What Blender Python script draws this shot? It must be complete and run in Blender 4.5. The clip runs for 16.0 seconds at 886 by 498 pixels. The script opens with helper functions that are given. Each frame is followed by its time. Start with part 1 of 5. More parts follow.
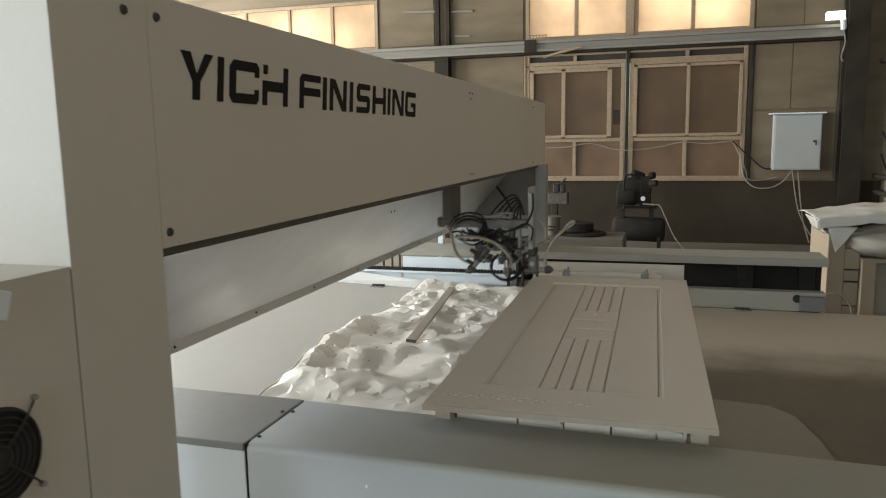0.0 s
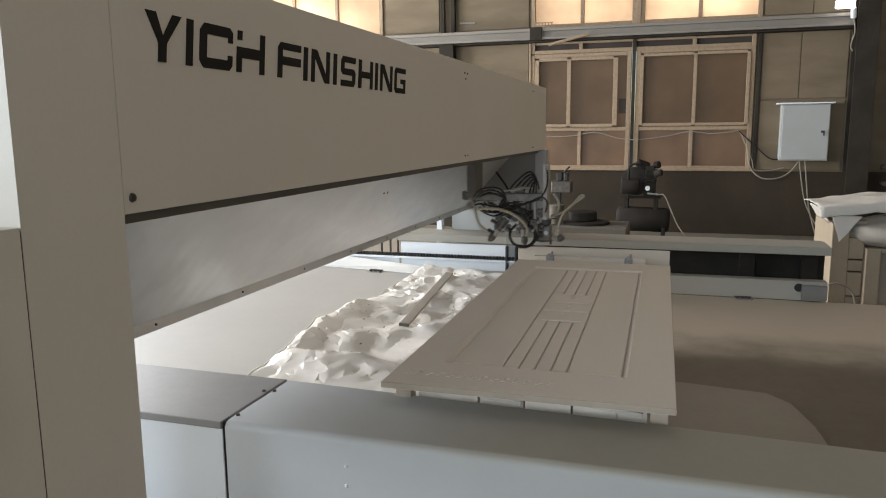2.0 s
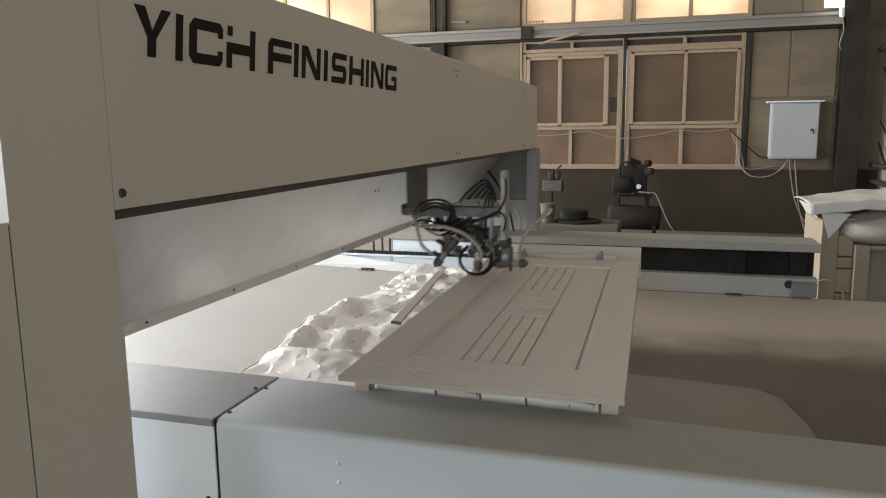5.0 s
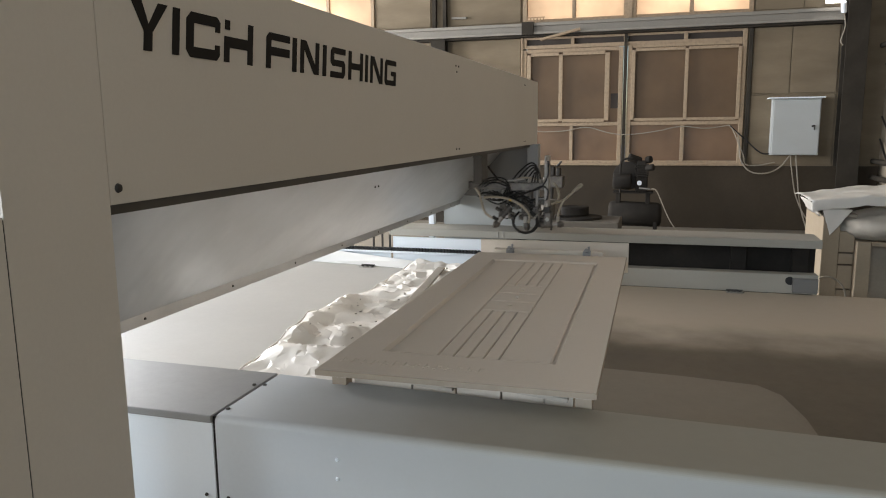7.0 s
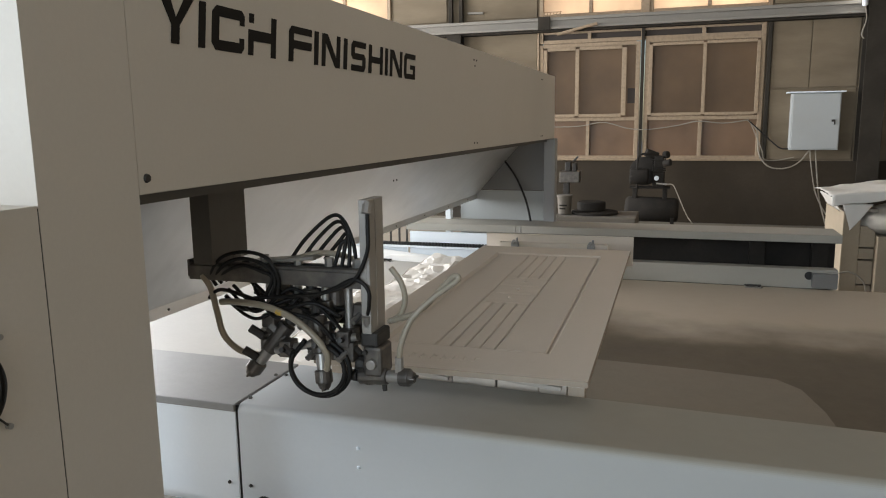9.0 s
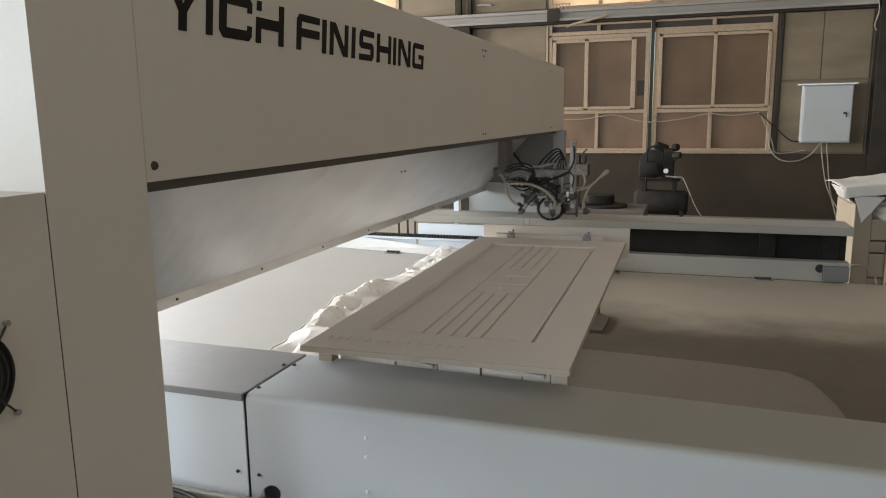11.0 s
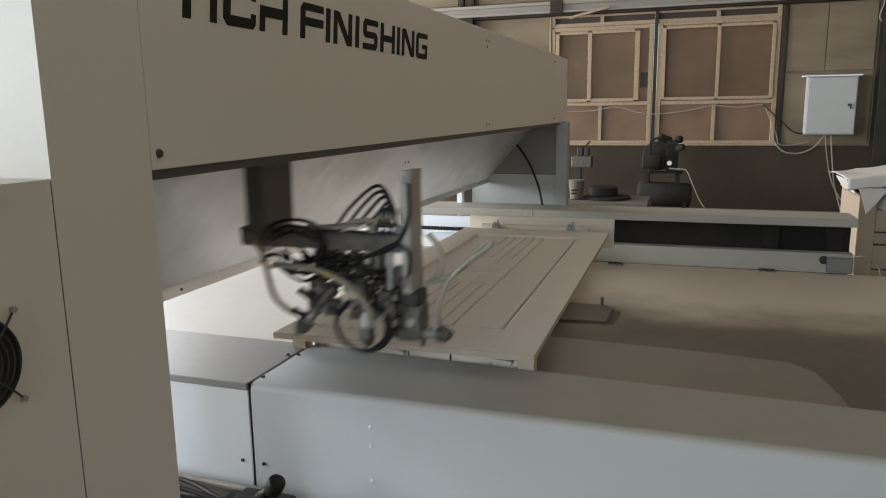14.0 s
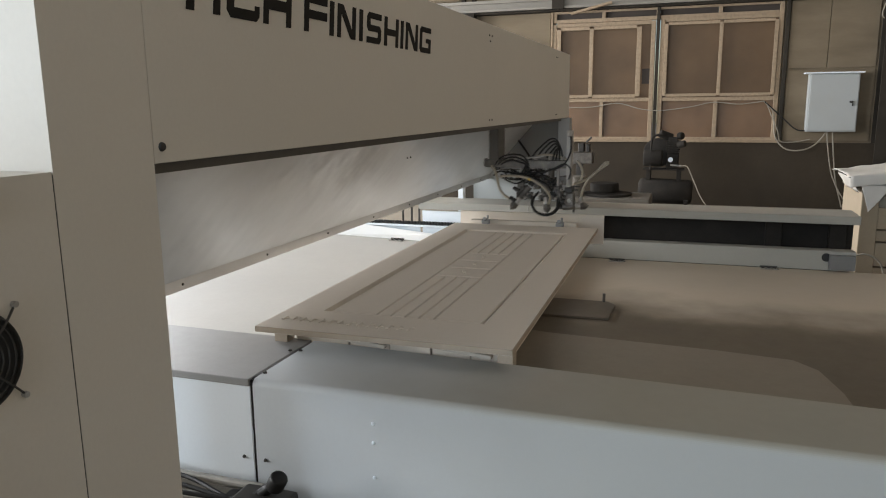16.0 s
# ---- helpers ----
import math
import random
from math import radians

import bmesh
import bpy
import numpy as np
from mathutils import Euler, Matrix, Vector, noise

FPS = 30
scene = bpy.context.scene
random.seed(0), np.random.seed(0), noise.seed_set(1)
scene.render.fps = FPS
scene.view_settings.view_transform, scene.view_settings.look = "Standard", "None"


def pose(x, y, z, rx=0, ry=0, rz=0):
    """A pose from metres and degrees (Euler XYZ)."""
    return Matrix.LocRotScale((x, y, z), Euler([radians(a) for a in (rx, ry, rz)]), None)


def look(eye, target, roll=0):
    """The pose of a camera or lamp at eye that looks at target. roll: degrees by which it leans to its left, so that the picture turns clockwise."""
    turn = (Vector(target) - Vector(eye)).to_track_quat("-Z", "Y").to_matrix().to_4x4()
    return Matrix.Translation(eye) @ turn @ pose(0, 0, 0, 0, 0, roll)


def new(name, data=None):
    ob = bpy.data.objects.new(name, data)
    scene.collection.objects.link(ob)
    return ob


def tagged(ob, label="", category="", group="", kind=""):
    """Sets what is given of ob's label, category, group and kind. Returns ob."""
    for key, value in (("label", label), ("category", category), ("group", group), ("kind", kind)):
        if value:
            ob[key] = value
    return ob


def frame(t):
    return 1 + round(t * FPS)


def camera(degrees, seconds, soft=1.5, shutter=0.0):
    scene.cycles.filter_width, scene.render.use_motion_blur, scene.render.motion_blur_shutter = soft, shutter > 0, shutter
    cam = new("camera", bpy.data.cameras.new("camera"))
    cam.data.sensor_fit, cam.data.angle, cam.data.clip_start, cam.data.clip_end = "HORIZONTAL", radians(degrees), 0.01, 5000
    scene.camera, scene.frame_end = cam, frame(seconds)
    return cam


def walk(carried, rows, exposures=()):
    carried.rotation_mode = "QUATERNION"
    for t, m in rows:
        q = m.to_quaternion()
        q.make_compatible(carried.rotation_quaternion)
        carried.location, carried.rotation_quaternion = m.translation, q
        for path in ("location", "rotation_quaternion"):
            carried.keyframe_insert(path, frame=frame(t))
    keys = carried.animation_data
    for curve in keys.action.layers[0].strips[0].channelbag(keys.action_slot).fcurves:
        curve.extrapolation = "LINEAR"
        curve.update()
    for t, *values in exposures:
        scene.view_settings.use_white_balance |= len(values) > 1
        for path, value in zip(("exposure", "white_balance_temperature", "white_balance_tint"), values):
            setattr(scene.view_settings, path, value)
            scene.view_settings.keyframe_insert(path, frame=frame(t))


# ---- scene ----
cam = camera(62.28, 16.0, soft=1.05, shutter=0.8)


def held(x, y, z, yaw, pitch, roll):
    """Handheld phone: place, turn to the left, tilt up and roll in degrees."""
    return pose(x, y, z, 90 + pitch, 0, yaw) @ pose(0, 0, 0, 0, 0, roll)


# seconds, place, yaw, pitch, roll
PATH = [
    (0.0, 1.052, -1.626, 1.580, 16.84, -8.41, -0.96),
    (0.5, 1.089, -1.569, 1.557, 17.45, -8.32, -0.84),
    (1.0, 1.097, -1.554, 1.538, 17.50, -8.57, -0.72),
    (1.5, 1.098, -1.557, 1.534, 17.48, -8.89, -0.65),
    (2.0, 1.099, -1.569, 1.534, 17.40, -9.10, -0.53),
    (2.5, 1.096, -1.562, 1.533, 17.26, -9.31, -0.42),
    (3.0, 1.100, -1.565, 1.537, 16.97, -9.23, -0.48),
    (3.5, 1.101, -1.570, 1.534, 16.81, -9.13, -0.58),
    (4.0, 1.099, -1.573, 1.531, 16.73, -9.14, -0.56),
    (6.5, 1.104, -1.562, 1.521, 16.86, -9.20, -0.73),
    (7.0, 1.101, -1.560, 1.522, 16.82, -9.41, -0.63),
    (7.5, 1.102, -1.570, 1.519, 16.91, -9.43, -0.77),
    (8.0, 1.101, -1.580, 1.518, 17.04, -9.51, -0.75),
    (8.5, 1.101, -1.584, 1.517, 17.28, -9.59, -0.73),
    (9.0, 1.094, -1.580, 1.513, 18.02, -9.70, -0.75),
    (11.5, 1.092, -1.574, 1.502, 18.71, -10.34, -0.77),
    (12.0, 1.096, -1.576, 1.502, 18.76, -10.48, -0.77),
    (12.5, 1.097, -1.574, 1.500, 18.77, -10.59, -0.73),
    (13.0, 1.098, -1.575, 1.498, 18.73, -10.64, -0.81),
    (13.5, 1.092, -1.576, 1.497, 18.79, -10.71, -0.80),
    (14.0, 1.088, -1.576, 1.493, 18.89, -10.74, -0.82),
    (14.5, 1.082, -1.568, 1.490, 18.94, -10.83, -0.77),
    (15.0, 1.081, -1.563, 1.487, 18.99, -10.91, -0.81),
    (15.5, 1.076, -1.562, 1.486, 18.92, -10.96, -0.75),
    (16.0, 1.073, -1.566, 1.490, 18.86, -11.06, -0.58),
]
EXPOSURES = [(0.0, -0.22, 6600, 5), (0.5, -0.4, 6600, 5), (1.0, -0.28, 6550, 6), (1.5, -0.1, 6500, 9), (2.5, 0.0, 6450, 10.5), (16.0, 0.0, 6450, 10)]
walk(cam, [(r[0], held(*r[1:])) for r in PATH], EXPOSURES)

# ---- world, sun, daylight in the openings and an added roof fill ----
world = bpy.data.worlds.new("sky")
scene.world = world
world.use_nodes = True
wn = world.node_tree
sky = wn.nodes.new("ShaderNodeTexSky")
sky.sky_type, sky.sun_disc = "NISHITA", False
sky.sun_elevation, sky.sun_rotation = radians(24), radians(-82)
wn.links.new(sky.outputs[0], wn.nodes["Background"].inputs[0])
wn.nodes["Background"].inputs[1].default_value = 0.10
sun = new("sun", bpy.data.lights.new("sun", "SUN"))
sun.data.energy, sun.data.angle, sun.data.color = 3.0, radians(0.6), (1.0, 0.93, 0.83)
sun.matrix_world = look((-20, 6.5, 9.5), (-1.0, 3.9, 0.47))


def opening_light(name, eye, target, w, h, watts, color):
    lamp = new(name, bpy.data.lights.new(name, "AREA"))
    lamp.data.shape, lamp.data.size, lamp.data.size_y = "RECTANGLE", w, h
    lamp.data.energy, lamp.data.color = watts, color
    lamp.matrix_world = look(eye, target)
    return lamp


opening_light("daylight_gate", (-8.9, 6.9, 2.4), (0, 5.5, 1.2), 4.9, 4.4, 1600, (0.965, 0.98, 1.0))
opening_light("daylight_side", (-8.9, -2.6, 2.7), (0, 0.0, 1.2), 5.6, 3.0, 950, (0.95, 0.98, 1.0))
opening_light("daylight_rear", (-0.5, -7.9, 2.2), (0.0, 0, 1.0), 4.5, 4.2, 420, (0.74, 0.87, 1.0))
# added overhead lamp that brightens the beam face and the tops
opening_light("added_roof_fill", (2.6, 1.0, 5.55), (1.6, 1.0, 0.0), 1.6, 9.0, 37, (1.0, 0.96, 0.91))
opening_light("daylight_north", (0.57, 10.5, 3.8), (0.57, 9.0, 3.7), 3.2, 1.5, 75, (1.0, 0.90, 0.80))
opening_light("daylight_north_long", (-5.1, 10.5, 3.45), (-5.1, 9.0, 3.4), 3.2, 0.8, 45, (1.0, 0.90, 0.80))


# ---- materials ----
def material(name, color, rough=0.5, metal=0.0, grain=0.0, grain_size=40.0, stain=0.0, stain_size=2.5, stain_color=None,
             bump=0.0, bump_size=60.0, island=0.0, coords="Object", spec=0.5, stretch=None, relief=0.004):
    """Painted or raw surface: a base colour, fine grain, broad stains towards stain_color, a fine relief."""
    m = bpy.data.materials.new(name)
    m.use_nodes = True
    nt = m.node_tree
    b = nt.nodes["Principled BSDF"]
    b.inputs["Roughness"].default_value, b.inputs["Metallic"].default_value = rough, metal
    b.inputs["Specular IOR Level"].default_value = spec
    tc = nt.nodes.new("ShaderNodeTexCoord")

    def tex(scale, detail=4.0):
        n = nt.nodes.new("ShaderNodeTexNoise")
        n.inputs["Scale"].default_value, n.inputs["Detail"].default_value = scale, detail
        if stretch:
            mp = nt.nodes.new("ShaderNodeMapping")
            mp.inputs["Scale"].default_value = stretch
            nt.links.new(tc.outputs[coords], mp.inputs["Vector"])
            nt.links.new(mp.outputs[0], n.inputs["Vector"])
        else:
            nt.links.new(tc.outputs[coords], n.inputs["Vector"])
        return n.outputs["Fac"]

    def mixed(fac, a, c, lo=0.35, hi=0.7, amount=1.0):
        ramp = nt.nodes.new("ShaderNodeMapRange")
        ramp.inputs[1].default_value, ramp.inputs[2].default_value, ramp.inputs[4].default_value = lo, hi, amount
        nt.links.new(fac, ramp.inputs[0])
        mix = nt.nodes.new("ShaderNodeMix")
        mix.data_type = "RGBA"
        nt.links.new(ramp.outputs[0], mix.inputs["Factor"])
        for sock, v in (("A", a), ("B", c)):
            s = [i for i in mix.inputs if i.name == sock and i.type == "RGBA"][0]
            if isinstance(v, tuple):
                s.default_value = (*v, 1)
            else:
                nt.links.new(v, s)
        return [o for o in mix.outputs if o.type == "RGBA"][0]

    col = color
    dark = tuple(c * 0.72 for c in color)
    if stain:
        col = mixed(tex(stain_size, 6.0), col, stain_color or dark, 0.42, 0.72, stain)
    if grain:
        col = mixed(tex(grain_size, 3.0), col, dark, 0.3, 0.8, grain)
    if island:
        info = nt.nodes.new("ShaderNodeObjectInfo")
        col = mixed(info.outputs["Random"], col, tuple(c * 0.6 for c in color), 0.0, 1.0, island)
    if isinstance(col, tuple):
        b.inputs["Base Color"].default_value = (*col, 1)
    else:
        nt.links.new(col, b.inputs["Base Color"])
        rr = nt.nodes.new("ShaderNodeMapRange")
        rr.inputs[3].default_value, rr.inputs[4].default_value = max(rough - 0.08, 0.02), min(rough + 0.1, 1.0)
        nt.links.new(tex(grain_size * 0.3), rr.inputs[0])
        nt.links.new(rr.outputs[0], b.inputs["Roughness"])
    if bump:
        bp = nt.nodes.new("ShaderNodeBump")
        bp.inputs["Strength"].default_value, bp.inputs["Distance"].default_value = bump, relief
        nt.links.new(tex(bump_size, 3.0), bp.inputs["Height"])
        nt.links.new(bp.outputs[0], b.inputs["Normal"])
    return m


def glow(name, color, strength):
    m = bpy.data.materials.new(name)
    m.use_nodes = True
    b = m.node_tree.nodes["Principled BSDF"]
    b.inputs["Base Color"].default_value = (*color, 1)
    b.inputs["Emission Color"].default_value, b.inputs["Emission Strength"].default_value = (*color, 1), strength
    return m


def dusty_pane(name, color, through_light, gloss=0.25):
    """Window film: dusty glass that lets daylight soak through."""
    m = bpy.data.materials.new(name)
    m.use_nodes = True
    nt = m.node_tree
    b = nt.nodes["Principled BSDF"]
    b.inputs["Roughness"].default_value = gloss
    tc, no = nt.nodes.new("ShaderNodeTexCoord"), nt.nodes.new("ShaderNodeTexNoise")
    no.inputs["Scale"].default_value, no.inputs["Detail"].default_value = 1.3, 8.0
    nt.links.new(tc.outputs["Object"], no.inputs["Vector"])
    cr = nt.nodes.new("ShaderNodeValToRGB")
    cr.color_ramp.elements[0].position, cr.color_ramp.elements[1].position = 0.3, 0.75
    cr.color_ramp.elements[0].color = (*[c * 0.6 for c in color], 1)
    cr.color_ramp.elements[1].color = (*color, 1)
    nt.links.new(no.outputs["Fac"], cr.inputs[0])
    nt.links.new(cr.outputs[0], b.inputs["Base Color"])
    tr = nt.nodes.new("ShaderNodeBsdfTranslucent")
    nt.links.new(cr.outputs[0], tr.inputs["Color"])
    mix = nt.nodes.new("ShaderNodeMixShader")
    mix.inputs[0].default_value = through_light
    nt.links.new(b.outputs[0], mix.inputs[1])
    nt.links.new(tr.outputs[0], mix.inputs[2])
    nt.links.new(mix.outputs[0], nt.nodes["Material Output"].inputs["Surface"])
    return m


BEIGE = material("beige_powder_coat", (0.605, 0.565, 0.502), 0.55, grain=0.12, grain_size=120, stain=0.15, stain_size=1.4, bump=0.05, bump_size=400)
WHITE = material("white_powder_coat", (0.79, 0.84, 0.885), 0.4, grain=0.08, grain_size=120, stain=0.1, stain_size=1.5, bump=0.04, bump_size=400)
GREY_TOP = material("dusty_grey_paint", (0.27, 0.27, 0.268), 0.5, grain=0.15, grain_size=90, stain=0.3, stain_size=1.2, stain_color=(0.33, 0.32, 0.305), bump=0.05, bump_size=300)
HOOD = material("satin_hood_sheet", (0.67, 0.67, 0.67), 0.33, 0.6, grain=0.08, grain_size=30, stain=0.3, stain_size=2.2, stain_color=(0.44, 0.44, 0.435), bump=0.8, bump_size=2.6, relief=0.03)
TRAY_PALE = material("pale_dusty_tray", (0.465, 0.45, 0.42), 0.6, grain=0.15, grain_size=60, stain=0.25, stain_size=1.5, bump=0.06, bump_size=150)


def overspray_tray():
    """Brown sheet, paler where dried overspray has settled along the far side, with a ragged edge."""
    m = material("overspray_tray", (0.135, 0.107, 0.073), 0.7, grain=0.3, grain_size=50, stain=0.65, stain_size=2.6, stain_color=(0.10, 0.082, 0.06), bump=0.12, bump_size=120)
    nt = m.node_tree
    b = nt.nodes["Principled BSDF"]
    old = b.inputs["Base Color"].links[0].from_socket
    tc, sep = nt.nodes.new("ShaderNodeTexCoord"), nt.nodes.new("ShaderNodeSeparateXYZ")
    nt.links.new(tc.outputs["Object"], sep.inputs[0])
    no = nt.nodes.new("ShaderNodeTexNoise")
    no.inputs["Scale"].default_value, no.inputs["Detail"].default_value = 2.2, 6.0
    nt.links.new(tc.outputs["Object"], no.inputs["Vector"])
    wob = nt.nodes.new("ShaderNodeMath")
    wob.operation = "MULTIPLY_ADD"
    nt.links.new(no.outputs["Fac"], wob.inputs[0])
    wob.inputs[1].default_value = 0.9
    nt.links.new(sep.outputs["Y"], wob.inputs[2])
    ramp = nt.nodes.new("ShaderNodeMapRange")
    ramp.interpolation_type = "SMOOTHSTEP"
    ramp.inputs[1].default_value, ramp.inputs[2].default_value = 2.35, 3.05
    nt.links.new(wob.outputs[0], ramp.inputs[0])
    mix = nt.nodes.new("ShaderNodeMix")
    mix.data_type = "RGBA"
    nt.links.new(ramp.outputs[0], mix.inputs[0])
    nt.links.new(old, mix.inputs[6])
    mix.inputs[7].default_value = (0.465, 0.395, 0.31, 1)
    nt.links.new(mix.outputs[2], b.inputs["Base Color"])
    return m


TRAY = overspray_tray()


def dusted_dimmed_rail():
    """White sheet under tan spray dust and painted light fall-off, both growing towards the spraying side, in uneven
    drifts.
    """
    m = material("dusted_dimmed_rail_sheet", (0.63, 0.67, 0.705), 0.58, grain=0.1, grain_size=90, stain=0.15, stain_size=1.0, bump=0.04, bump_size=300)
    nt = m.node_tree
    b = nt.nodes["Principled BSDF"]
    old = b.inputs["Base Color"].links[0].from_socket
    tc, sep = nt.nodes.new("ShaderNodeTexCoord"), nt.nodes.new("ShaderNodeSeparateXYZ")
    nt.links.new(tc.outputs["Object"], sep.inputs[0])
    no = nt.nodes.new("ShaderNodeTexNoise")
    no.inputs["Scale"].default_value, no.inputs["Detail"].default_value = 1.5, 6.0
    nt.links.new(tc.outputs["Object"], no.inputs["Vector"])
    wob = nt.nodes.new("ShaderNodeMath")
    wob.operation = "MULTIPLY_ADD"
    nt.links.new(no.outputs["Fac"], wob.inputs[0])
    wob.inputs[1].default_value = 0.7
    nt.links.new(sep.outputs["X"], wob.inputs[2])
    ramp = nt.nodes.new("ShaderNodeMapRange")
    ramp.interpolation_type = "SMOOTHSTEP"
    ramp.inputs[1].default_value, ramp.inputs[2].default_value = 0.1, 1.25
    nt.links.new(wob.outputs[0], ramp.inputs[0])
    mix = nt.nodes.new("ShaderNodeMix")
    mix.data_type = "RGBA"
    geo, up = nt.nodes.new("ShaderNodeNewGeometry"), nt.nodes.new("ShaderNodeSeparateXYZ")
    nt.links.new(geo.outputs["Normal"], up.inputs[0])
    lie = nt.nodes.new("ShaderNodeMapRange")      # dust and dimming are fullest on what faces up
    lie.inputs[1].default_value, lie.inputs[2].default_value, lie.inputs[3].default_value = 0.0, 0.8, 0.7
    nt.links.new(up.outputs["Z"], lie.inputs[0])
    both = nt.nodes.new("ShaderNodeMath")
    both.operation = "MULTIPLY"
    nt.links.new(ramp.outputs[0], both.inputs[0])
    nt.links.new(lie.outputs[0], both.inputs[1])
    nt.links.new(both.outputs[0], mix.inputs[0])
    nt.links.new(old, mix.inputs[6])
    mix.inputs[7].default_value = (0.295, 0.27, 0.218, 1)
    nt.links.new(mix.outputs[2], b.inputs["Base Color"])
    return m


RAIL = dusted_dimmed_rail()
# plate grey taken darker, with the shade of the far end in it
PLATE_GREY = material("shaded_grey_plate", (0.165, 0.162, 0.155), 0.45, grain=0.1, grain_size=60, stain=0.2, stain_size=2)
DOOR = material("primed_door_board", (0.66, 0.59, 0.505), 0.6, grain=0.1, grain_size=90, stain=0.12, stain_size=2.0, bump=0.05, bump_size=300)
BLACK = material("black_lettering", (0.016, 0.014, 0.012), 0.7, spec=0.15)
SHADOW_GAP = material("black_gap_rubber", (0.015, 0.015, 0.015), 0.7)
DARK = material("dark_metal", (0.05, 0.046, 0.042), 0.5, 0.4, grain=0.3, grain_size=80, stain=0.3, stain_size=9)
STEEL = material("worn_aluminium", (0.42, 0.40, 0.37), 0.38, 0.7, grain=0.3, grain_size=120, stain=0.4, stain_size=14, stain_color=(0.2, 0.19, 0.17))
POST = material("grey_brown_post", (0.10, 0.092, 0.082), 0.5, 0.2, grain=0.2, grain_size=80, stain=0.3, stain_size=6)
GUN = material("gun_steel", (0.12, 0.11, 0.10), 0.42, 0.7, grain=0.4, grain_size=150, stain=0.5, stain_size=25, stain_color=(0.30, 0.265, 0.22))
HOSE = material("black_hose", (0.010, 0.009, 0.008), 0.5, spec=0.3)
CLEAR_HOSE = material("milky_hose", (0.36, 0.315, 0.24), 0.3, stain=0.3, stain_size=30)
PLASTIC = material("crumpled_film", (0.84, 0.80, 0.745), 0.36, stain=0.25, stain_size=4, stain_color=(0.6, 0.56, 0.5), bump=0.15, bump_size=40)
WOOD = material("rough_wood", (0.33, 0.285, 0.225), 0.75, grain=0.4, grain_size=60, stain=0.4, stain_size=6, bump=0.3, bump_size=90)
CARTON = material("pale_box_wood", (0.36, 0.29, 0.205), 0.8, grain=0.25, grain_size=60, stain=0.4, stain_size=5, bump=0.1, bump_size=100)
LATH = material("pale_dusty_wood", (0.50, 0.45, 0.385), 0.75, grain=0.3, grain_size=60, stain=0.3, stain_size=6, bump=0.2, bump_size=90)
FAR_DUST = material("dust_covered_sheet", (0.33, 0.315, 0.275), 0.6, grain=0.12, grain_size=80, stain=0.4, stain_size=1.6, stain_color=(0.27, 0.25, 0.21), bump=0.05, bump_size=200)
UPRIGHT = material("dull_aluminium_profile", (0.40, 0.375, 0.34), 0.45, 0.35, grain=0.2, grain_size=90, stain=0.4, stain_size=12, stain_color=(0.27, 0.25, 0.22))
PAPER = material("white_wrapping_paper", (0.62, 0.59, 0.54), 0.8, stain=0.3, stain_size=6, bump=0.3, bump_size=25)
WALL = material("grimy_panel", (0.20, 0.158, 0.108), 0.85, grain=0.25, grain_size=28, stain=0.7, stain_size=2.2, stretch=(0.5, 0.5, 1.8), stain_color=(0.12, 0.095, 0.064), bump=0.25, bump_size=60, spec=0.2)
PLASTER = material("peeling_plaster", (0.28, 0.24, 0.185), 0.9, grain=0.3, grain_size=25, stain=0.9, stain_size=3.5, stain_color=(0.15, 0.122, 0.09), bump=0.5, bump_size=14, spec=0.15)
WALL_DARK = material("dark_brown_wall", (0.056, 0.044, 0.031), 0.9, grain=0.4, grain_size=20, stain=0.7, stain_size=1.2, stain_color=(0.03, 0.025, 0.02), bump=0.3, bump_size=50, spec=0.15)
COLUMN = material("dark_column_paint", (0.036, 0.031, 0.025), 0.85, grain=0.3, grain_size=30, stain=0.6, stain_size=3, stain_color=(0.065, 0.055, 0.043), spec=0.1)
LEDGE = material("dusty_steel_beam", (0.23, 0.212, 0.185), 0.7, grain=0.3, grain_size=30, stain=0.6, stain_size=3, stain_color=(0.25, 0.225, 0.19), spec=0.3)
FRAME = material("peeling_window_frame", (0.345, 0.255, 0.168), 0.8, grain=0.45, grain_size=70, stain=0.55, stain_size=26, stain_color=(0.19, 0.145, 0.10), bump=0.2, bump_size=90)
# upper panes: a lit copy, paler and more translucent, daylight in the colour
PANE_UP = dusty_pane("lit_copy_pane", (0.88, 0.745, 0.60), 0.85)
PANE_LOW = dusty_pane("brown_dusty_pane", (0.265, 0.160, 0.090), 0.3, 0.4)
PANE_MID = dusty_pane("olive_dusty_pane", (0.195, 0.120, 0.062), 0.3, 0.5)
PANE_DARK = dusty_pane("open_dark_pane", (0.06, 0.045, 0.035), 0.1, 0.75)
BOX_PAINT = material("pale_blue_grey_paint", (0.385, 0.40, 0.395), 0.5, grain=0.1, grain_size=60, stain=0.3, stain_size=3, stain_color=(0.34, 0.335, 0.31))
FLOOR = material("dusty_concrete", (0.20, 0.172, 0.135), 0.85, grain=0.3, grain_size=15, stain=0.6, stain_size=0.8, stain_color=(0.15, 0.13, 0.1), bump=0.2, bump_size=40)
CEIL = material("grey_roof_sheet", (0.30, 0.29, 0.27), 0.8, grain=0.2, grain_size=10, stain=0.4, stain_size=0.7)
CABLE = material("pale_cable", (0.27, 0.235, 0.185), 0.6)
# near-black iron; under the far rail it paints the shade of the opening
IRON_AND_SHADE = material("black_iron_and_shade", (0.028, 0.025, 0.022), 0.85, grain=0.4, grain_size=60, stain=0.5, stain_size=6, stain_color=(0.05, 0.043, 0.035), spec=0.15)
BLOCK = material("dusty_concrete_block", (0.13, 0.115, 0.095), 0.9, grain=0.3, grain_size=30, stain=0.5, stain_size=3, bump=0.2, bump_size=50)
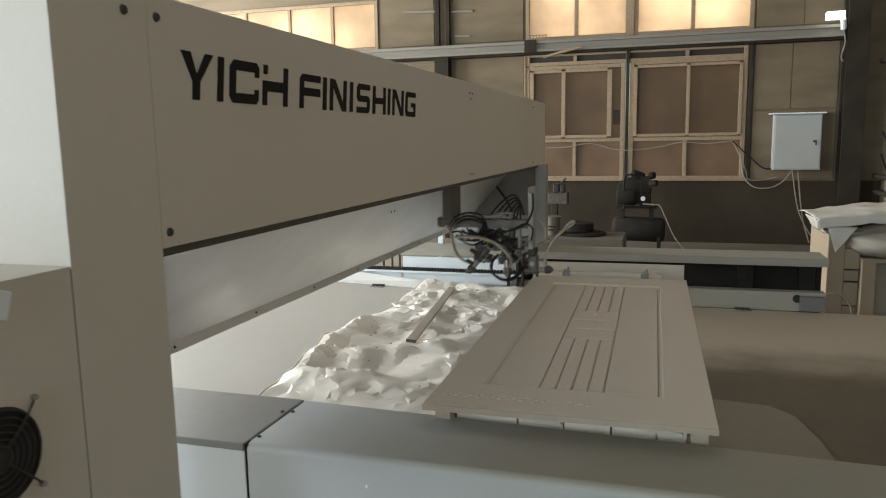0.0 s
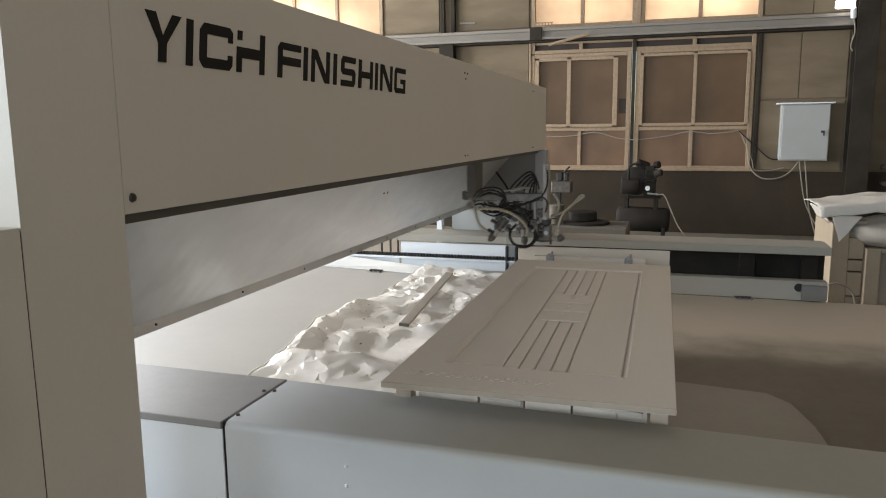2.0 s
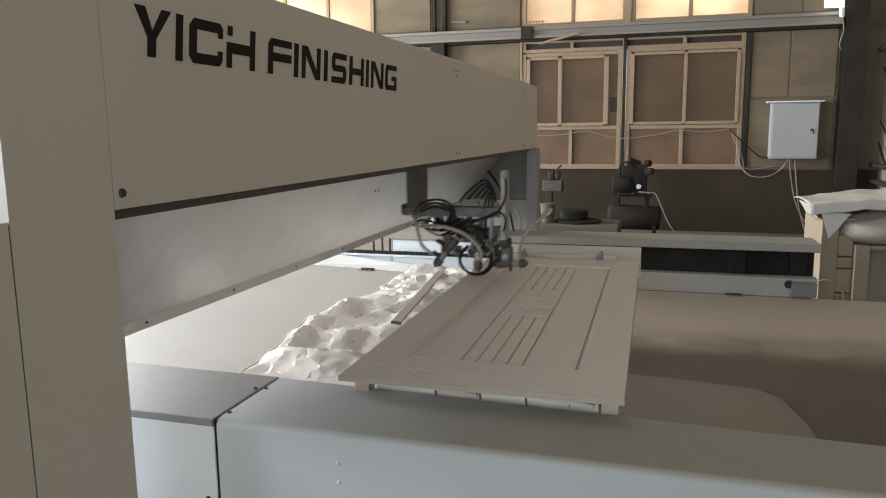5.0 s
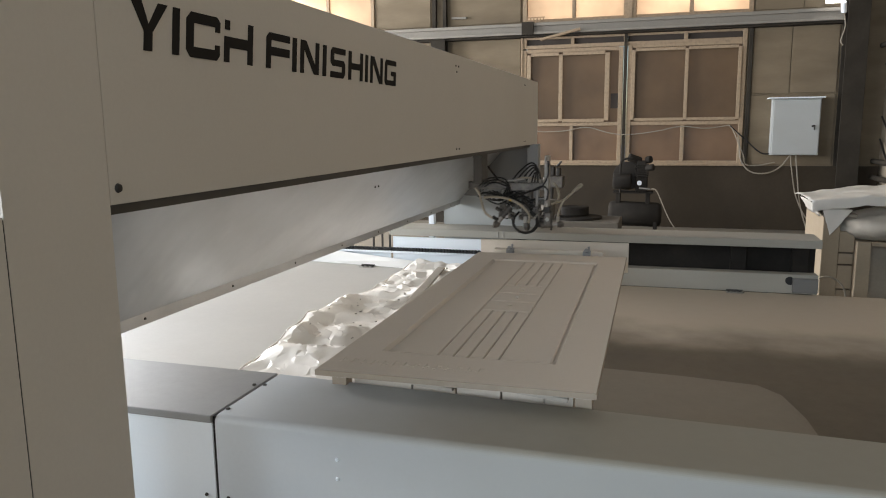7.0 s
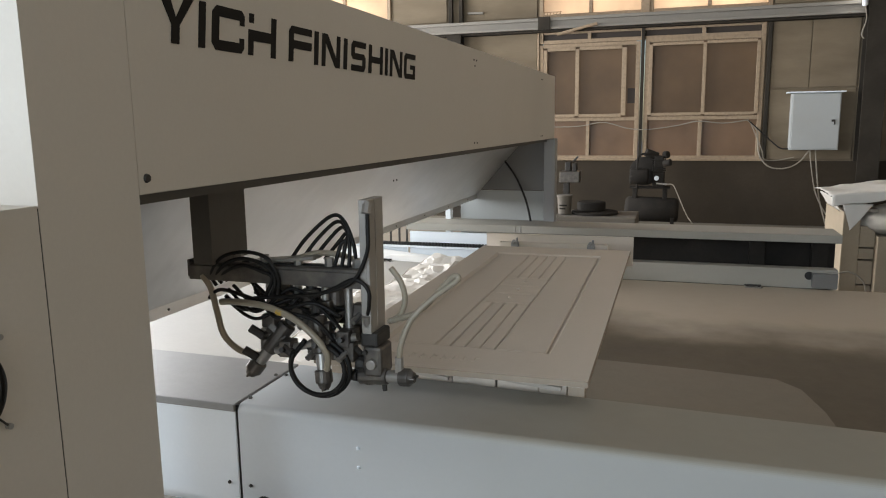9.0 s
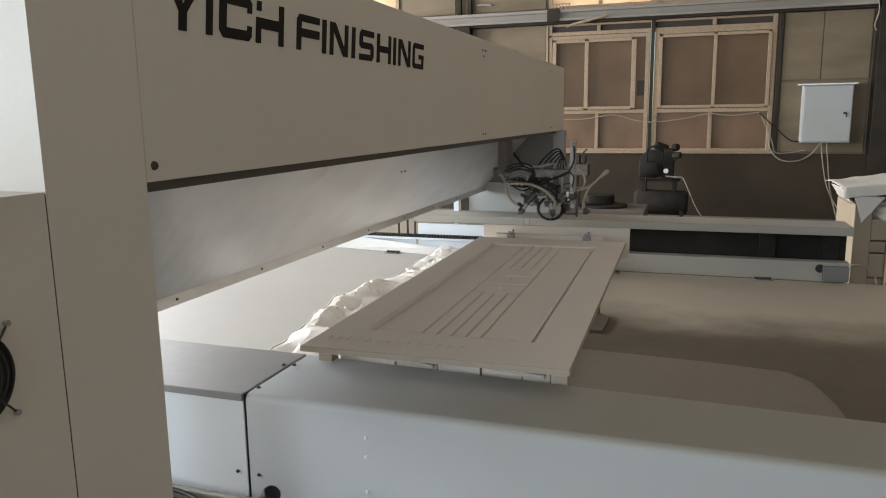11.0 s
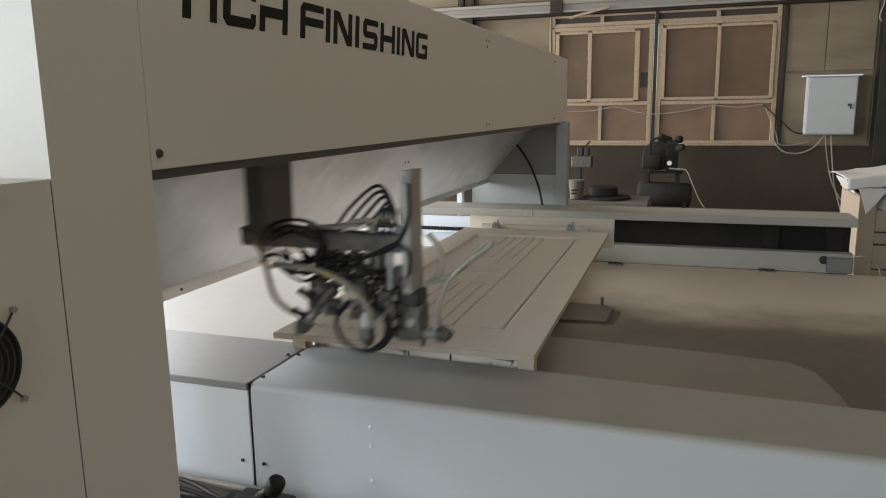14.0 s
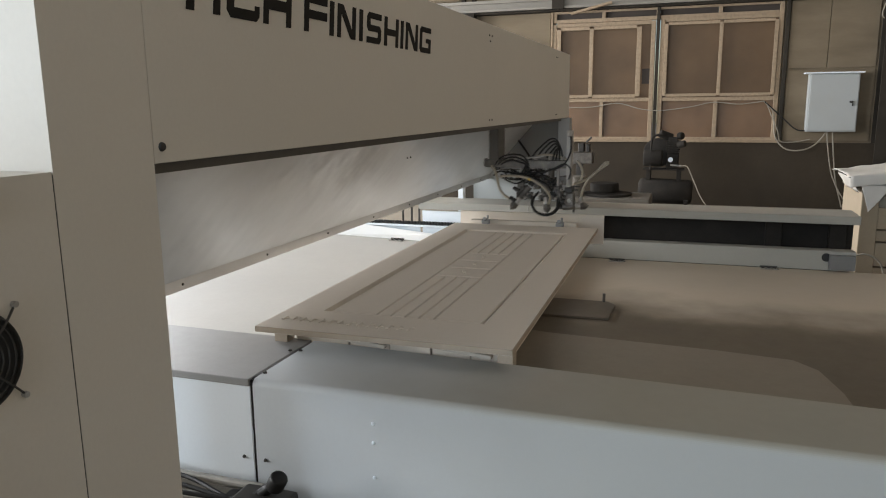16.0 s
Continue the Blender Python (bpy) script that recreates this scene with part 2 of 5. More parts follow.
LAMP_GLOW = glow("lit_lamp_glass", (1.0, 0.98, 0.95), 6.0)


# ---- mesh helpers ----
def finish(bm, material_, smooth=False):
    me = bpy.data.meshes.new("mesh")
    bmesh.ops.recalc_face_normals(bm, faces=bm.faces)
    bm.to_mesh(me)
    bm.free()
    me.materials.append(material_)
    if smooth:
        for p in me.polygons:
            p.use_smooth = True
    return me


def part(name, bm, material_, parent=None, label="", smooth=False):
    ob = new(name, finish(bm, material_, smooth))
    if parent:
        ob.parent = parent
    return tagged(ob, label)


def thing(name, label, category, at=None, group="", kind=""):
    ob = new(name)
    ob.empty_display_size = 0.1
    if at:
        ob.matrix_world = at
    return tagged(ob, label, category, group, kind)


def box(x0, x1, y0, y1, z0, z1, bevel=0.0, bm=None, turn=None, segments=2):
    """A bevelled box between two corners, added to bm if given."""
    one = bmesh.new()
    bmesh.ops.create_cube(one, size=1, matrix=Matrix.LocRotScale(((x0 + x1) / 2, (y0 + y1) / 2, (z0 + z1) / 2), None, (x1 - x0, y1 - y0, z1 - z0)))
    if bevel:
        bmesh.ops.bevel(one, geom=one.edges[:], offset=bevel, segments=segments, affect="EDGES", profile=0.5)
    if turn:
        bmesh.ops.transform(one, matrix=turn, verts=one.verts)
    return joined(bm, one)


def joined(bm, one):
    if bm is None:
        return one
    me = bpy.data.meshes.new("tmp")
    one.to_mesh(me)
    one.free()
    bm.from_mesh(me)
    bpy.data.meshes.remove(me)
    return bm


def rod(a, b, r, r2=None, bm=None, n=14, bevel=0.0):
    """A round bar from a to b."""
    a, b = Vector(a), Vector(b)
    one = bmesh.new()
    m = Matrix.Translation((a + b) / 2) @ (b - a).to_track_quat("Z", "Y").to_matrix().to_4x4()
    bmesh.ops.create_cone(one, cap_ends=True, segments=n, radius1=r, radius2=r if r2 is None else r2, depth=(b - a).length, matrix=m)
    if bevel:
        rim = [e for e in one.edges if any(len(f.verts) > 4 for f in e.link_faces)]
        bmesh.ops.bevel(one, geom=rim, offset=bevel, segments=2, affect="EDGES", profile=0.5)
    return joined(bm, one)


def smooth_line(points, steps=8, closed=False):
    pts = [Vector(p) for p in points]
    out = []
    n = len(pts)
    for i in range(n if closed else n - 1):
        if closed:
            a, b, c, d = (pts[(i + k) % n] for k in (-1, 0, 1, 2))
        else:
            a, b, c, d = pts[max(i - 1, 0)], pts[i], pts[i + 1], pts[min(i + 2, n - 1)]
        for s in range(steps):
            t = s / steps
            out.append(0.5 * ((2 * b) + (c - a) * t + (2 * a - 5 * b + 4 * c - d) * t * t + (3 * b - a - 3 * c + d) * t ** 3))
    if not closed:
        out.append(pts[-1])
    return out


def tube(points, r, bm=None, n=10, steps=8, closed=False):
    """A hose or cable along a smooth line."""
    line = smooth_line(points, steps, closed)
    one = bmesh.new()
    rings = []
    up = Vector((0.13, 0.21, 0.97))
    count = len(line)
    for i, p in enumerate(line):
        if closed:
            d = line[(i + 1) % count] - line[i - 1]
        else:
            d = line[min(i + 1, count - 1)] - line[max(i - 1, 0)]
        d.normalize()
        u = d.cross(up)
        if u.length < 0.05:
            u = d.cross(Vector((1, 0, 0)))
        u.normalize()
        up = u.cross(d)
        rings.append([one.verts.new(p + r * (math.cos(2 * math.pi * k / n) * u + math.sin(2 * math.pi * k / n) * up)) for k in range(n)])
    for i in range(count if closed else count - 1):
        a, b = rings[i], rings[(i + 1) % count]
        for k in range(n):
            one.faces.new((a[k], a[(k + 1) % n], b[(k + 1) % n], b[k]))
    if not closed:
        one.faces.new(rings[0])
        one.faces.new(rings[-1][::-1])
    return joined(bm, one)


def profile(points, y0, y1, bm=None):
    """A closed outline in x and z, drawn out along y."""
    one = bmesh.new()
    a = [one.verts.new((x, y0, z)) for x, z in points]
    b = [one.verts.new((x, y1, z)) for x, z in points]
    n = len(points)
    for i in range(n):
        one.faces.new((a[i], a[(i + 1) % n], b[(i + 1) % n], b[i]))
    one.faces.new(a)
    one.faces.new(b[::-1])
    return joined(bm, one)


def wall_with_openings(u0, u1, z0, z1, t0, t1, holes, axis):
    """A wall of real thickness, cut by rectangular holes (u0, u1, z0, z1). axis 'x': the wall runs along x."""
    us = sorted({u0, u1, *[h[0] for h in holes], *[h[1] for h in holes]})
    zs = sorted({z0, z1, *[h[2] for h in holes], *[h[3] for h in holes]})
    bm = bmesh.new()
    grid = {}
    for i in range(len(us) - 1):
        for j in range(len(zs) - 1):
            cu, cz = (us[i] + us[i + 1]) / 2, (zs[j] + zs[j + 1]) / 2
            grid[i, j] = not any(h[0] < cu < h[1] and h[2] < cz < h[3] for h in holes)

    def quad(pts):
        if axis == "y":
            pts = [(t, u, z) for u, t, z in pts]
        bm.faces.new([bm.verts.new(p) for p in pts])

    for (i, j), solid in grid.items():
        if not solid:
            continue
        a, b, c, d = us[i], us[i + 1], zs[j], zs[j + 1]
        quad([(a, t0, c), (b, t0, c), (b, t0, d), (a, t0, d)])
        quad([(a, t1, c), (a, t1, d), (b, t1, d), (b, t1, c)])
        for di, dj, pts in ((-1, 0, [(a, t0, c), (a, t0, d), (a, t1, d), (a, t1, c)]), (1, 0, [(b, t0, c), (b, t1, c), (b, t1, d), (b, t0, d)]),
                            (0, -1, [(a, t0, c), (a, t1, c), (b, t1, c), (b, t0, c)]), (0, 1, [(a, t0, d), (b, t0, d), (b, t1, d), (a, t1, d)])):
            if not grid.get((i + di, j + dj), False):
                quad(pts)
    bmesh.ops.remove_doubles(bm, verts=bm.verts, dist=1e-4)
    return bm


# ---- hall ----
def slabbed_ceiling():
    """The roof sheet, with one long unseen slot added for the overhead fill lamp."""
    bm = box(HX0, 1.8, HY0, HY1 + 0.2, HZ, HZ + 0.15)
    box(3.4, HX1, HY0, HY1 + 0.2, HZ, HZ + 0.15, bm=bm)
    box(1.8, 3.4, HY0, -3.5, HZ, HZ + 0.15, bm=bm)
    return box(1.8, 3.4, 5.5, HY1 + 0.2, HZ, HZ + 0.15, bm=bm)


HX0, HX1, HY0, HY1, HZ = -9.0, 3.95, -8.0, 10.0, 5.6
tagged(part("ground", box(-60, 60, -60, 60, -0.3, -0.06), FLOOR), "bare yard ground round the hall", "ground", kind="structure")
tagged(part("floor", box(HX0, HX1, HY0, HY1, -0.06, 0.0), FLOOR), "dusty brown concrete hall floor", "floor", kind="structure")
tagged(part("ceiling", slabbed_ceiling(), CEIL), "grey sheet roof of the hall", "ceiling", kind="structure")
UP_Z0, UP_Z1 = 3.08, 4.5
LOW_Z0, LOW_Z1 = 0.95, 2.88
tagged(part("wall_north", wall_with_openings(HX0, HX1, 0, HZ, HY1, HY1 + 0.2, [(-6.75, -3.5, UP_Z0, 3.86), (-1.05, 2.20, UP_Z0, UP_Z1), (-1.05, 2.15, LOW_Z0, LOW_Z1)], "x"), WALL),
       "grimy panelled hall wall with old windows", "wall", kind="structure")
tagged(part("wall_east", wall_with_openings(HY0, HY1, 0, HZ, HX1, HX1 + 0.2, [], "y"), PLASTER), "stained peeling plaster wall", "wall", kind="structure")
tagged(part("wall_west", wall_with_openings(HY0, HY1, 0, HZ, HX0 - 0.2, HX0, [(4.45, 9.4, 0.02, 4.6), (-5.5, 0.2, 1.2, 4.2)], "y"), WALL), "hall wall with a open gate and a wide window gap", "wall", kind="structure")
tagged(part("wall_south", wall_with_openings(HX0, HX1, 0, HZ, HY0 - 0.2, HY0, [(-2.8, 1.8, 0.02, 4.45)], "x"), WALL), "hall wall with an open gate", "wall", kind="structure")


# ---- north wall: windows, beams, columns ----
def window_unit(name, label, x0, x1, z0, z1, bars, panes, rails=(), y=HY1):
    """A framed window in the wall: bars are the inner uprights of each row from below, rails inner crossbars, panes a material for each cell, row by row."""
    unit = thing(name, label, "window", kind="structure")
    zs = [z0, *rails, z1]
    for x in (x0, x1):
        part("window_frame", box(x - 0.03, x + 0.03, y - 0.03, y + 0.05, z0 - 0.02, z1 + 0.02, 0.006), FRAME, unit)
    for z in zs:
        part("window_frame", box(x0 + 0.03, x1 - 0.03, y - 0.026, y + 0.045, z - 0.028, z + 0.028, 0.006), FRAME, unit)
    k = 0
    for r, (c, d) in enumerate(zip(zs, zs[1:])):
        for x in bars[r]:
            part("window_frame", box(x - 0.026, x + 0.026, y - 0.028, y + 0.045, c + 0.028, d - 0.028, 0.005), FRAME, unit)
        xs = [x0, *bars[r], x1]
        for a, b in zip(xs, xs[1:]):
            part("pane", box(a + 0.028, b - 0.028, y + 0.01 + 0.006 * (k % 2), y + 0.016 + 0.006 * (k % 2), c + 0.026, d - 0.026), panes[k % len(panes)], unit)
            k += 1
    return unit


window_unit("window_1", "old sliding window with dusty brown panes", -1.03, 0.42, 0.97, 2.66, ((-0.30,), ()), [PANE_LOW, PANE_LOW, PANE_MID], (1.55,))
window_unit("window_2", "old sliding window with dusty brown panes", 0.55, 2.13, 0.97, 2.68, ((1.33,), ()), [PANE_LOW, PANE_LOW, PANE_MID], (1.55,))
window_unit("window_3", "narrow dark transom strip over the windows", -1.03, 2.13, 2.72, 2.86, ((-0.30, 0.48, 1.33),), [PANE_DARK])
window_unit("window_4", "upper window with yellowed panes, daylight put into their colour", -1.03, 0.47, 3.10, 4.48, ((-0.29,),), [PANE_UP])
window_unit("window_5", "upper window with yellowed panes, daylight put into their colour", 0.59, 2.19, 3.10, 4.48, ((1.39,),), [PANE_UP])
window_unit("window_6", "long upper window with yellowed panes, daylight put into their colour", -6.72, -3.54, 3.10, 3.84, ((-5.96, -5.12, -4.33),), [PANE_UP])
sash = thing("window_7", "loose sliding sash pushed half open", "window", kind="structure")
for a, b, c, d in ((-0.99, -0.93, 1.60, 2.6), (-0.50, -0.44, 1.60, 2.6), (0.19, 0.26, 1.60, 2.6)):
    part("window_frame", box(a, b, HY1 - 0.055, HY1 - 0.032, c, d, 0.005), FRAME, sash)
for c in (1.58, 2.58):
    for a, b in ((-0.93, -0.50), (-0.44, 0.19)):
        part("window_frame", box(a, b, HY1 - 0.053, HY1 - 0.032, c, c + 0.05, 0.005), FRAME, sash)
part("dark_gap", box(0.28, 0.39, HY1 - 0.02, HY1 + 0.008, 1.78, 2.0), PANE_DARK, sash)
for x in (0.58, 1.33, 2.05):
    part("window_frame", box(x, x + 0.05, HY1 - 0.05, HY1 - 0.031, 1.60, 2.62, 0.005), FRAME, sash)
for c in (1.585, 2.60):
    part("window_frame", box(0.63, 1.33, HY1 - 0.048, HY1 - 0.031, c, c + 0.045, 0.005), FRAME, sash)
    part("window_frame", box(1.38, 2.05, HY1 - 0.048, HY1 - 0.031, c, c + 0.045, 0.005), FRAME, sash)

tagged(part("wall_dado", box(HX0, HX1 - 0.01, HY1 - 0.05, HY1 - 0.003, 0, 0.925, 0.004), WALL_DARK), "dark brown wall under the windows", "wall", kind="structure")
tagged(part("window_sill", box(-1.1, 2.2, HY1 - 0.09, HY1 + 0.03, 0.925, 0.955, 0.005), FRAME), "peeling window sill", "sill", kind="structure")
ledge = thing("trim", "dusty steel beam along the wall over the windows", "beam", kind="structure")
part("web", box(HX0, 3.35, HY1 - 0.20, HY1 - 0.01, 2.90, 3.05, 0.006), LEDGE, ledge)
part("flange", box(HX0, 3.35, HY1 - 0.25, HY1 - 0.20, 3.01, 3.055, 0.004), LEDGE, ledge)
part("flange", box(HX0, 3.35, HY1 - 0.25, HY1 - 0.20, 2.89, 2.93, 0.004), LEDGE, ledge)
part("joint_box", box(-1.04, -0.86, HY1 - 0.27, HY1 - 0.253, 2.88, 3.07, 0.004), COLUMN, ledge)


def steel_column(name, x0, x1, y0, y1, z1=HZ):
    """An H-section column."""
    c = thing(name, "dark painted steel column", "column", kind="structure")
    part("flange", box(x0, x1, y0, y0 + 0.02, 0, z1, 0.002), COLUMN, c)
    part("flange", box(x0, x1, y1 - 0.02, y1, 0, z1, 0.002), COLUMN, c)
    m = (x0 + x1) / 2
    part("web", box(m - 0.012, m + 0.012, y0 + 0.02, y1 - 0.02, 0, z1), COLUMN, c)


steel_column("column_1", 3.37, 3.64, HY1 - 0.28, HY1 - 0.01)
steel_column("column_2", -2.50, -2.27, HY1 - 0.19, HY1 - 0.01, 2.89)
for x in (-2.50, -2.33):
    tagged(part("trim", box(x, x + 0.06, HY1 - 0.1, HY1 - 0.024, 3.06, HZ - 0.01, 0.003), COLUMN), "dark upright steel strip on the wall", "post", kind="structure")
for x0, x1, z in ((-3.05, -2.52, 3.62), (-2.25, -1.9, 3.58), (-2.2, -1.95, 3.2)):
    tagged(part("trim", box(x0, x1, HY1 - 0.06, HY1 - 0.024, z, z + 0.03, 0.003, turn=Matrix.Translation((x0, 0, z)) @ Matrix.Rotation(radians(2), 4, "Y") @ Matrix.Translation((-x0, 0, -z))), LEDGE), "short rusty angle strip on the wall", "strip", kind="structure")
rack = thing("sill_rack", "small pale wire rack on the steel beam", "rack")
part("bar", box(-0.98, -0.70, HY1 - 0.20, HY1 - 0.19, 3.13, 3.145, 0.002), FRAME, rack)
for k in range(6):
    part("tooth", box(-0.97 + 0.048 * k, -0.955 + 0.048 * k, HY1 - 0.20, HY1 - 0.19, 3.052, 3.13, 0.001), FRAME, rack)
# the steel beam's shadow on the wall, put in as a dark strip
tagged(part("trim", box(HX0, 3.36, HY1 - 0.16, HY1 - 0.004, 2.862, 2.889, 0.003), COLUMN), "dark strip painting the shadow under the steel beam", "strip", kind="structure")
for i, (x0, x1, z0, z1) in enumerate(((-3.45, -2.55, 2.0, 2.86), (-2.22, -1.1, 2.0, 2.86), (-3.45, -2.55, 3.1, 4.4), (-2.22, -1.1, 3.1, 4.4), (2.245, 2.74, 1.95, 2.86), (2.75, 3.34, 1.95, 2.86),
                                     (2.245, 3.34, 0.95, 1.92), (2.245, 2.86, 3.1, 4.4), (2.87, 3.36, 3.1, 4.4), (-6.9, -3.6, 0.95, 2.86))):
    tagged(part("wall_panel", box(x0, x1, HY1 - 0.022, HY1 - 0.003, z0, z1, 0.005), WALL), "grimy pale wall panel", "wall panel", "wall panels", kind="structure")
tagged(part("trim", box(0.495, 0.565, HY1 - 0.045, HY1 + 0.1, 3.06, 4.5, 0.004), FRAME), "upright post between the upper windows", "post", kind="structure")
for x0, x1 in ((2.185, 2.235), (-1.09, -1.06), (0.462, 0.508)):
    tagged(part("trim", box(x0, x1, HY1 - 0.045, HY1 - 0.004, 0.96, 2.885, 0.004), COLUMN if x0 > 0 else FRAME), "upright post between window and panel", "post", kind="structure")
tagged(part("trim", tube([(-0.75, HY1 - 0.28, 2.80), (-0.3, HY1 - 0.29, 2.9), (-0.16, HY1 - 0.29, 2.93)], 0.022, n=6), FRAME), "loose strip leaning on the steel beam", "strip", kind="structure")
# horizontal pipes on the east wall
for z, y0, y1 in ((2.55, 6.5, 9.9), (0.78, 8.2, 9.9), (1.0, 8.2, 9.9)):
    tagged(part("pipe", rod((HX1 - 0.1, y0, z), (HX1 - 0.1, y1, z), 0.035), COLUMN), "dark pipe along the plaster wall", "pipe", kind="structure")

# security lamp on the column
lamp = thing("wall_lamp", "small white lit lamp on the steel beam", "lamp")
part("lamp_glass", box(3.08, 3.30, HY1 - 0.42, HY1 - 0.30, 3.10, 3.20, 0.012), LAMP_GLOW, lamp)
part("bracket", rod((3.29, HY1 - 0.36, 3.10), (3.31, HY1 - 0.30, 2.98), 0.035), WHITE, lamp)
part("cord", tube([(3.31, HY1 - 0.31, 2.98), (3.34, HY1 - 0.30, 2.8), (3.30, HY1 - 0.30, 2.62), (3.33, HY1 - 0.30, 2.55)], 0.008, n=6), CABLE, lamp)

# electrical cabinet with cables
cab = thing("electrical_cabinet", "pale grey steel electrical cabinet on the wall", "cabinet")
part("body", box(2.52, 3.14, HY1 - 0.2, HY1 - 0.03, 1.085, 1.865, 0.006), BOX_PAINT, cab)
part("door", box(2.535, 3.13, HY1 - 0.215, HY1 - 0.2, 1.10, 1.85, 0.006), BOX_PAINT, cab)
part("rain_cover", box(2.46, 3.18, HY1 - 0.26, HY1 - 0.03, 1.868, 1.886, 0.004), WHITE, cab)
part("lock", box(3.03, 3.075, HY1 - 0.235, HY1 - 0.215, 1.47, 1.50, 0.004), DARK, cab)
part("lock_bar", box(3.06, 3.075, HY1 - 0.232, HY1 - 0.215, 1.43, 1.47, 0.003), DARK, cab)


def cable(label, points, r=0.008, mat=CABLE):
    return tagged(part("cable", tube(points, r, n=7), mat), label, "cable", "wall cables")


YC = HY1 - 0.12
cable("pale cable sagging along the window sill", [(-1.0, YC, 1.47), (-0.75, YC, 1.44), (-0.4, YC, 1.45), (-0.05, YC, 1.50), (0.3, YC, 1.41), (0.6, YC, 1.39), (1.0, YC, 1.44), (1.3, YC, 1.50), (1.65, YC, 1.47), (1.97, YC, 1.51)])
cable("pale cable looping down to the cabinet", [(1.97, YC, 1.51), (2.1, YC, 1.35), (2.14, YC - 0.03, 1.03), (2.28, YC - 0.05, 0.85), (2.5, YC - 0.05, 0.83), (2.68, YC, 0.92), (2.80, YC, 1.09)], 0.010)
cable("pale cable looping to the cabinet", [(2.0, YC, 1.49), (2.17, YC - 0.02, 1.1), (2.22, YC, 0.95), (2.4, YC, 0.94), (2.6, YC, 0.98)])
cable("dark cable from the window to the cabinet", [(1.98, YC, 1.5), (2.2, YC, 1.3), (2.4, YC, 1.12), (2.53, YC, 1.1)], 0.01, HOSE)
cable("pale cable from cabinet to floor", [(2.80, YC, 1.09), (2.84, YC, 0.8), (2.92, YC - 0.02, 0.45), (3.1, YC - 0.1, 0.12), (3.3, YC - 0.3, 0.02)], 0.008)
cable("pale cable from cabinet to floor", [(2.87, YC, 1.09), (2.91, YC, 0.75), (2.96, YC - 0.02, 0.4), (3.05, YC - 0.1, 0.05)], 0.009)
for zc, sag in ((1.6, 0.3), (2.3, 0.5), (1.3, 0.4)):
    cable("dark cable hanging on the plaster wall", [(HX1 - 0.06, 9.8, zc), (HX1 - 0.08, 9.2, zc - sag * 0.8), (HX1 - 0.08, 8.6, zc - sag), (HX1 - 0.08, 8.0, zc - sag * 0.5), (HX1 - 0.05, 7.5, zc)], 0.014, HOSE)


# ---- corner by the window: compressor, bench grinder, bucket, blocks ----
comp = thing("air_compressor", "dark dusty air compressor with tank and motor", "compressor", pose(0.72, 9.0, 0))
tank = rod((-0.36, 0, 0.31), (0.36, 0, 0.29), 0.17, n=28, bevel=0.06)
part("tank", tank, IRON_AND_SHADE, comp, smooth=True)
for x in (-0.28, 0.28):
    for y in (-0.16, 0.16):
        part("leg", box(x - 0.025, x + 0.025, y - 0.02, y + 0.02, 0.0, 0.2, 0.004), IRON_AND_SHADE, comp)
part("bracket", box(-0.26, -0.2, -0.08, 0.08, 0.46, 0.595, 0.004), IRON_AND_SHADE, comp)
part("bracket", box(0.14, 0.2, -0.08, 0.08, 0.44, 0.595, 0.004), IRON_AND_SHADE, comp)
part("platform", box(-0.3, 0.24, -0.13, 0.13, 0.595, 0.615, 0.004), IRON_AND_SHADE, comp)
part("motor", rod((-0.05, -0.1, 0.76), (-0.3, -0.1, 0.76), 0.11, n=20, bevel=0.02), IRON_AND_SHADE, comp, smooth=True)
pump = box(0.0, 0.16, -0.12, 0.1, 0.615, 0.82, 0.015)
for i in range(6):
    part("cooling_fin", box(-0.01, 0.17, -0.13, 0.11, 0.83 + i * 0.03, 0.842 + i * 0.03, 0.003), IRON_AND_SHADE, comp)
box(0.02, 0.14, -0.1, 0.08, 0.8, 1.04, 0.01, pump)
part("pump", pump, IRON_AND_SHADE, comp)
part("cylinder_head", rod((0.06, 0, 1.03), (-0.1, -0.05, 1.09), 0.055, n=16, bevel=0.01), IRON_AND_SHADE, comp, smooth=True)
part("air_filter", rod((0.14, -0.02, 1.05), (0.2, -0.06, 1.06), 0.05, n=18, bevel=0.012), IRON_AND_SHADE, comp, smooth=True)
part("air_filter", rod((0.14, -0.1, 0.94), (0.24, -0.14, 0.96), 0.045, n=18, bevel=0.012), IRON_AND_SHADE, comp, smooth=True)
part("belt_guard", rod((-0.12, 0.13, 0.82), (-0.12, 0.18, 0.82), 0.2, n=28, bevel=0.01), IRON_AND_SHADE, comp, smooth=True)
part("pressure_gauge", rod((0.06, -0.27, 0.75), (0.06, -0.25, 0.75), 0.032, n=18), WHITE, comp, "white round pressure gauge")
part("outlet", rod((0.06, -0.26, 0.68), (0.2, -0.27, 0.67), 0.012), STEEL, comp)
part("pipe", tube([(-0.05, -0.12, 1.08), (-0.16, -0.13, 1.06), (-0.2, -0.14, 0.98), (-0.2, -0.14, 0.6)], 0.014, n=8), IRON_AND_SHADE, comp)
cable("grey air hose falling from the compressor", [(0.92, 8.73, 0.67), (1.0, 8.7, 0.66), (1.08, 8.66, 0.5), (1.2, 8.6, 0.25), (1.38, 8.5, 0.03)], 0.007, CABLE)

vice = thing("bench_vice", "worn metal bench vice on a steel stand", "vice", pose(-0.16, 7.5, 0))
part("post", box(-0.12, -0.05, -0.05, 0.05, 0, 0.78, 0.004), DARK, vice)
part("foot_plate", box(-0.2, 0.1, -0.15, 0.15, 0, 0.015, 0.003), DARK, vice)
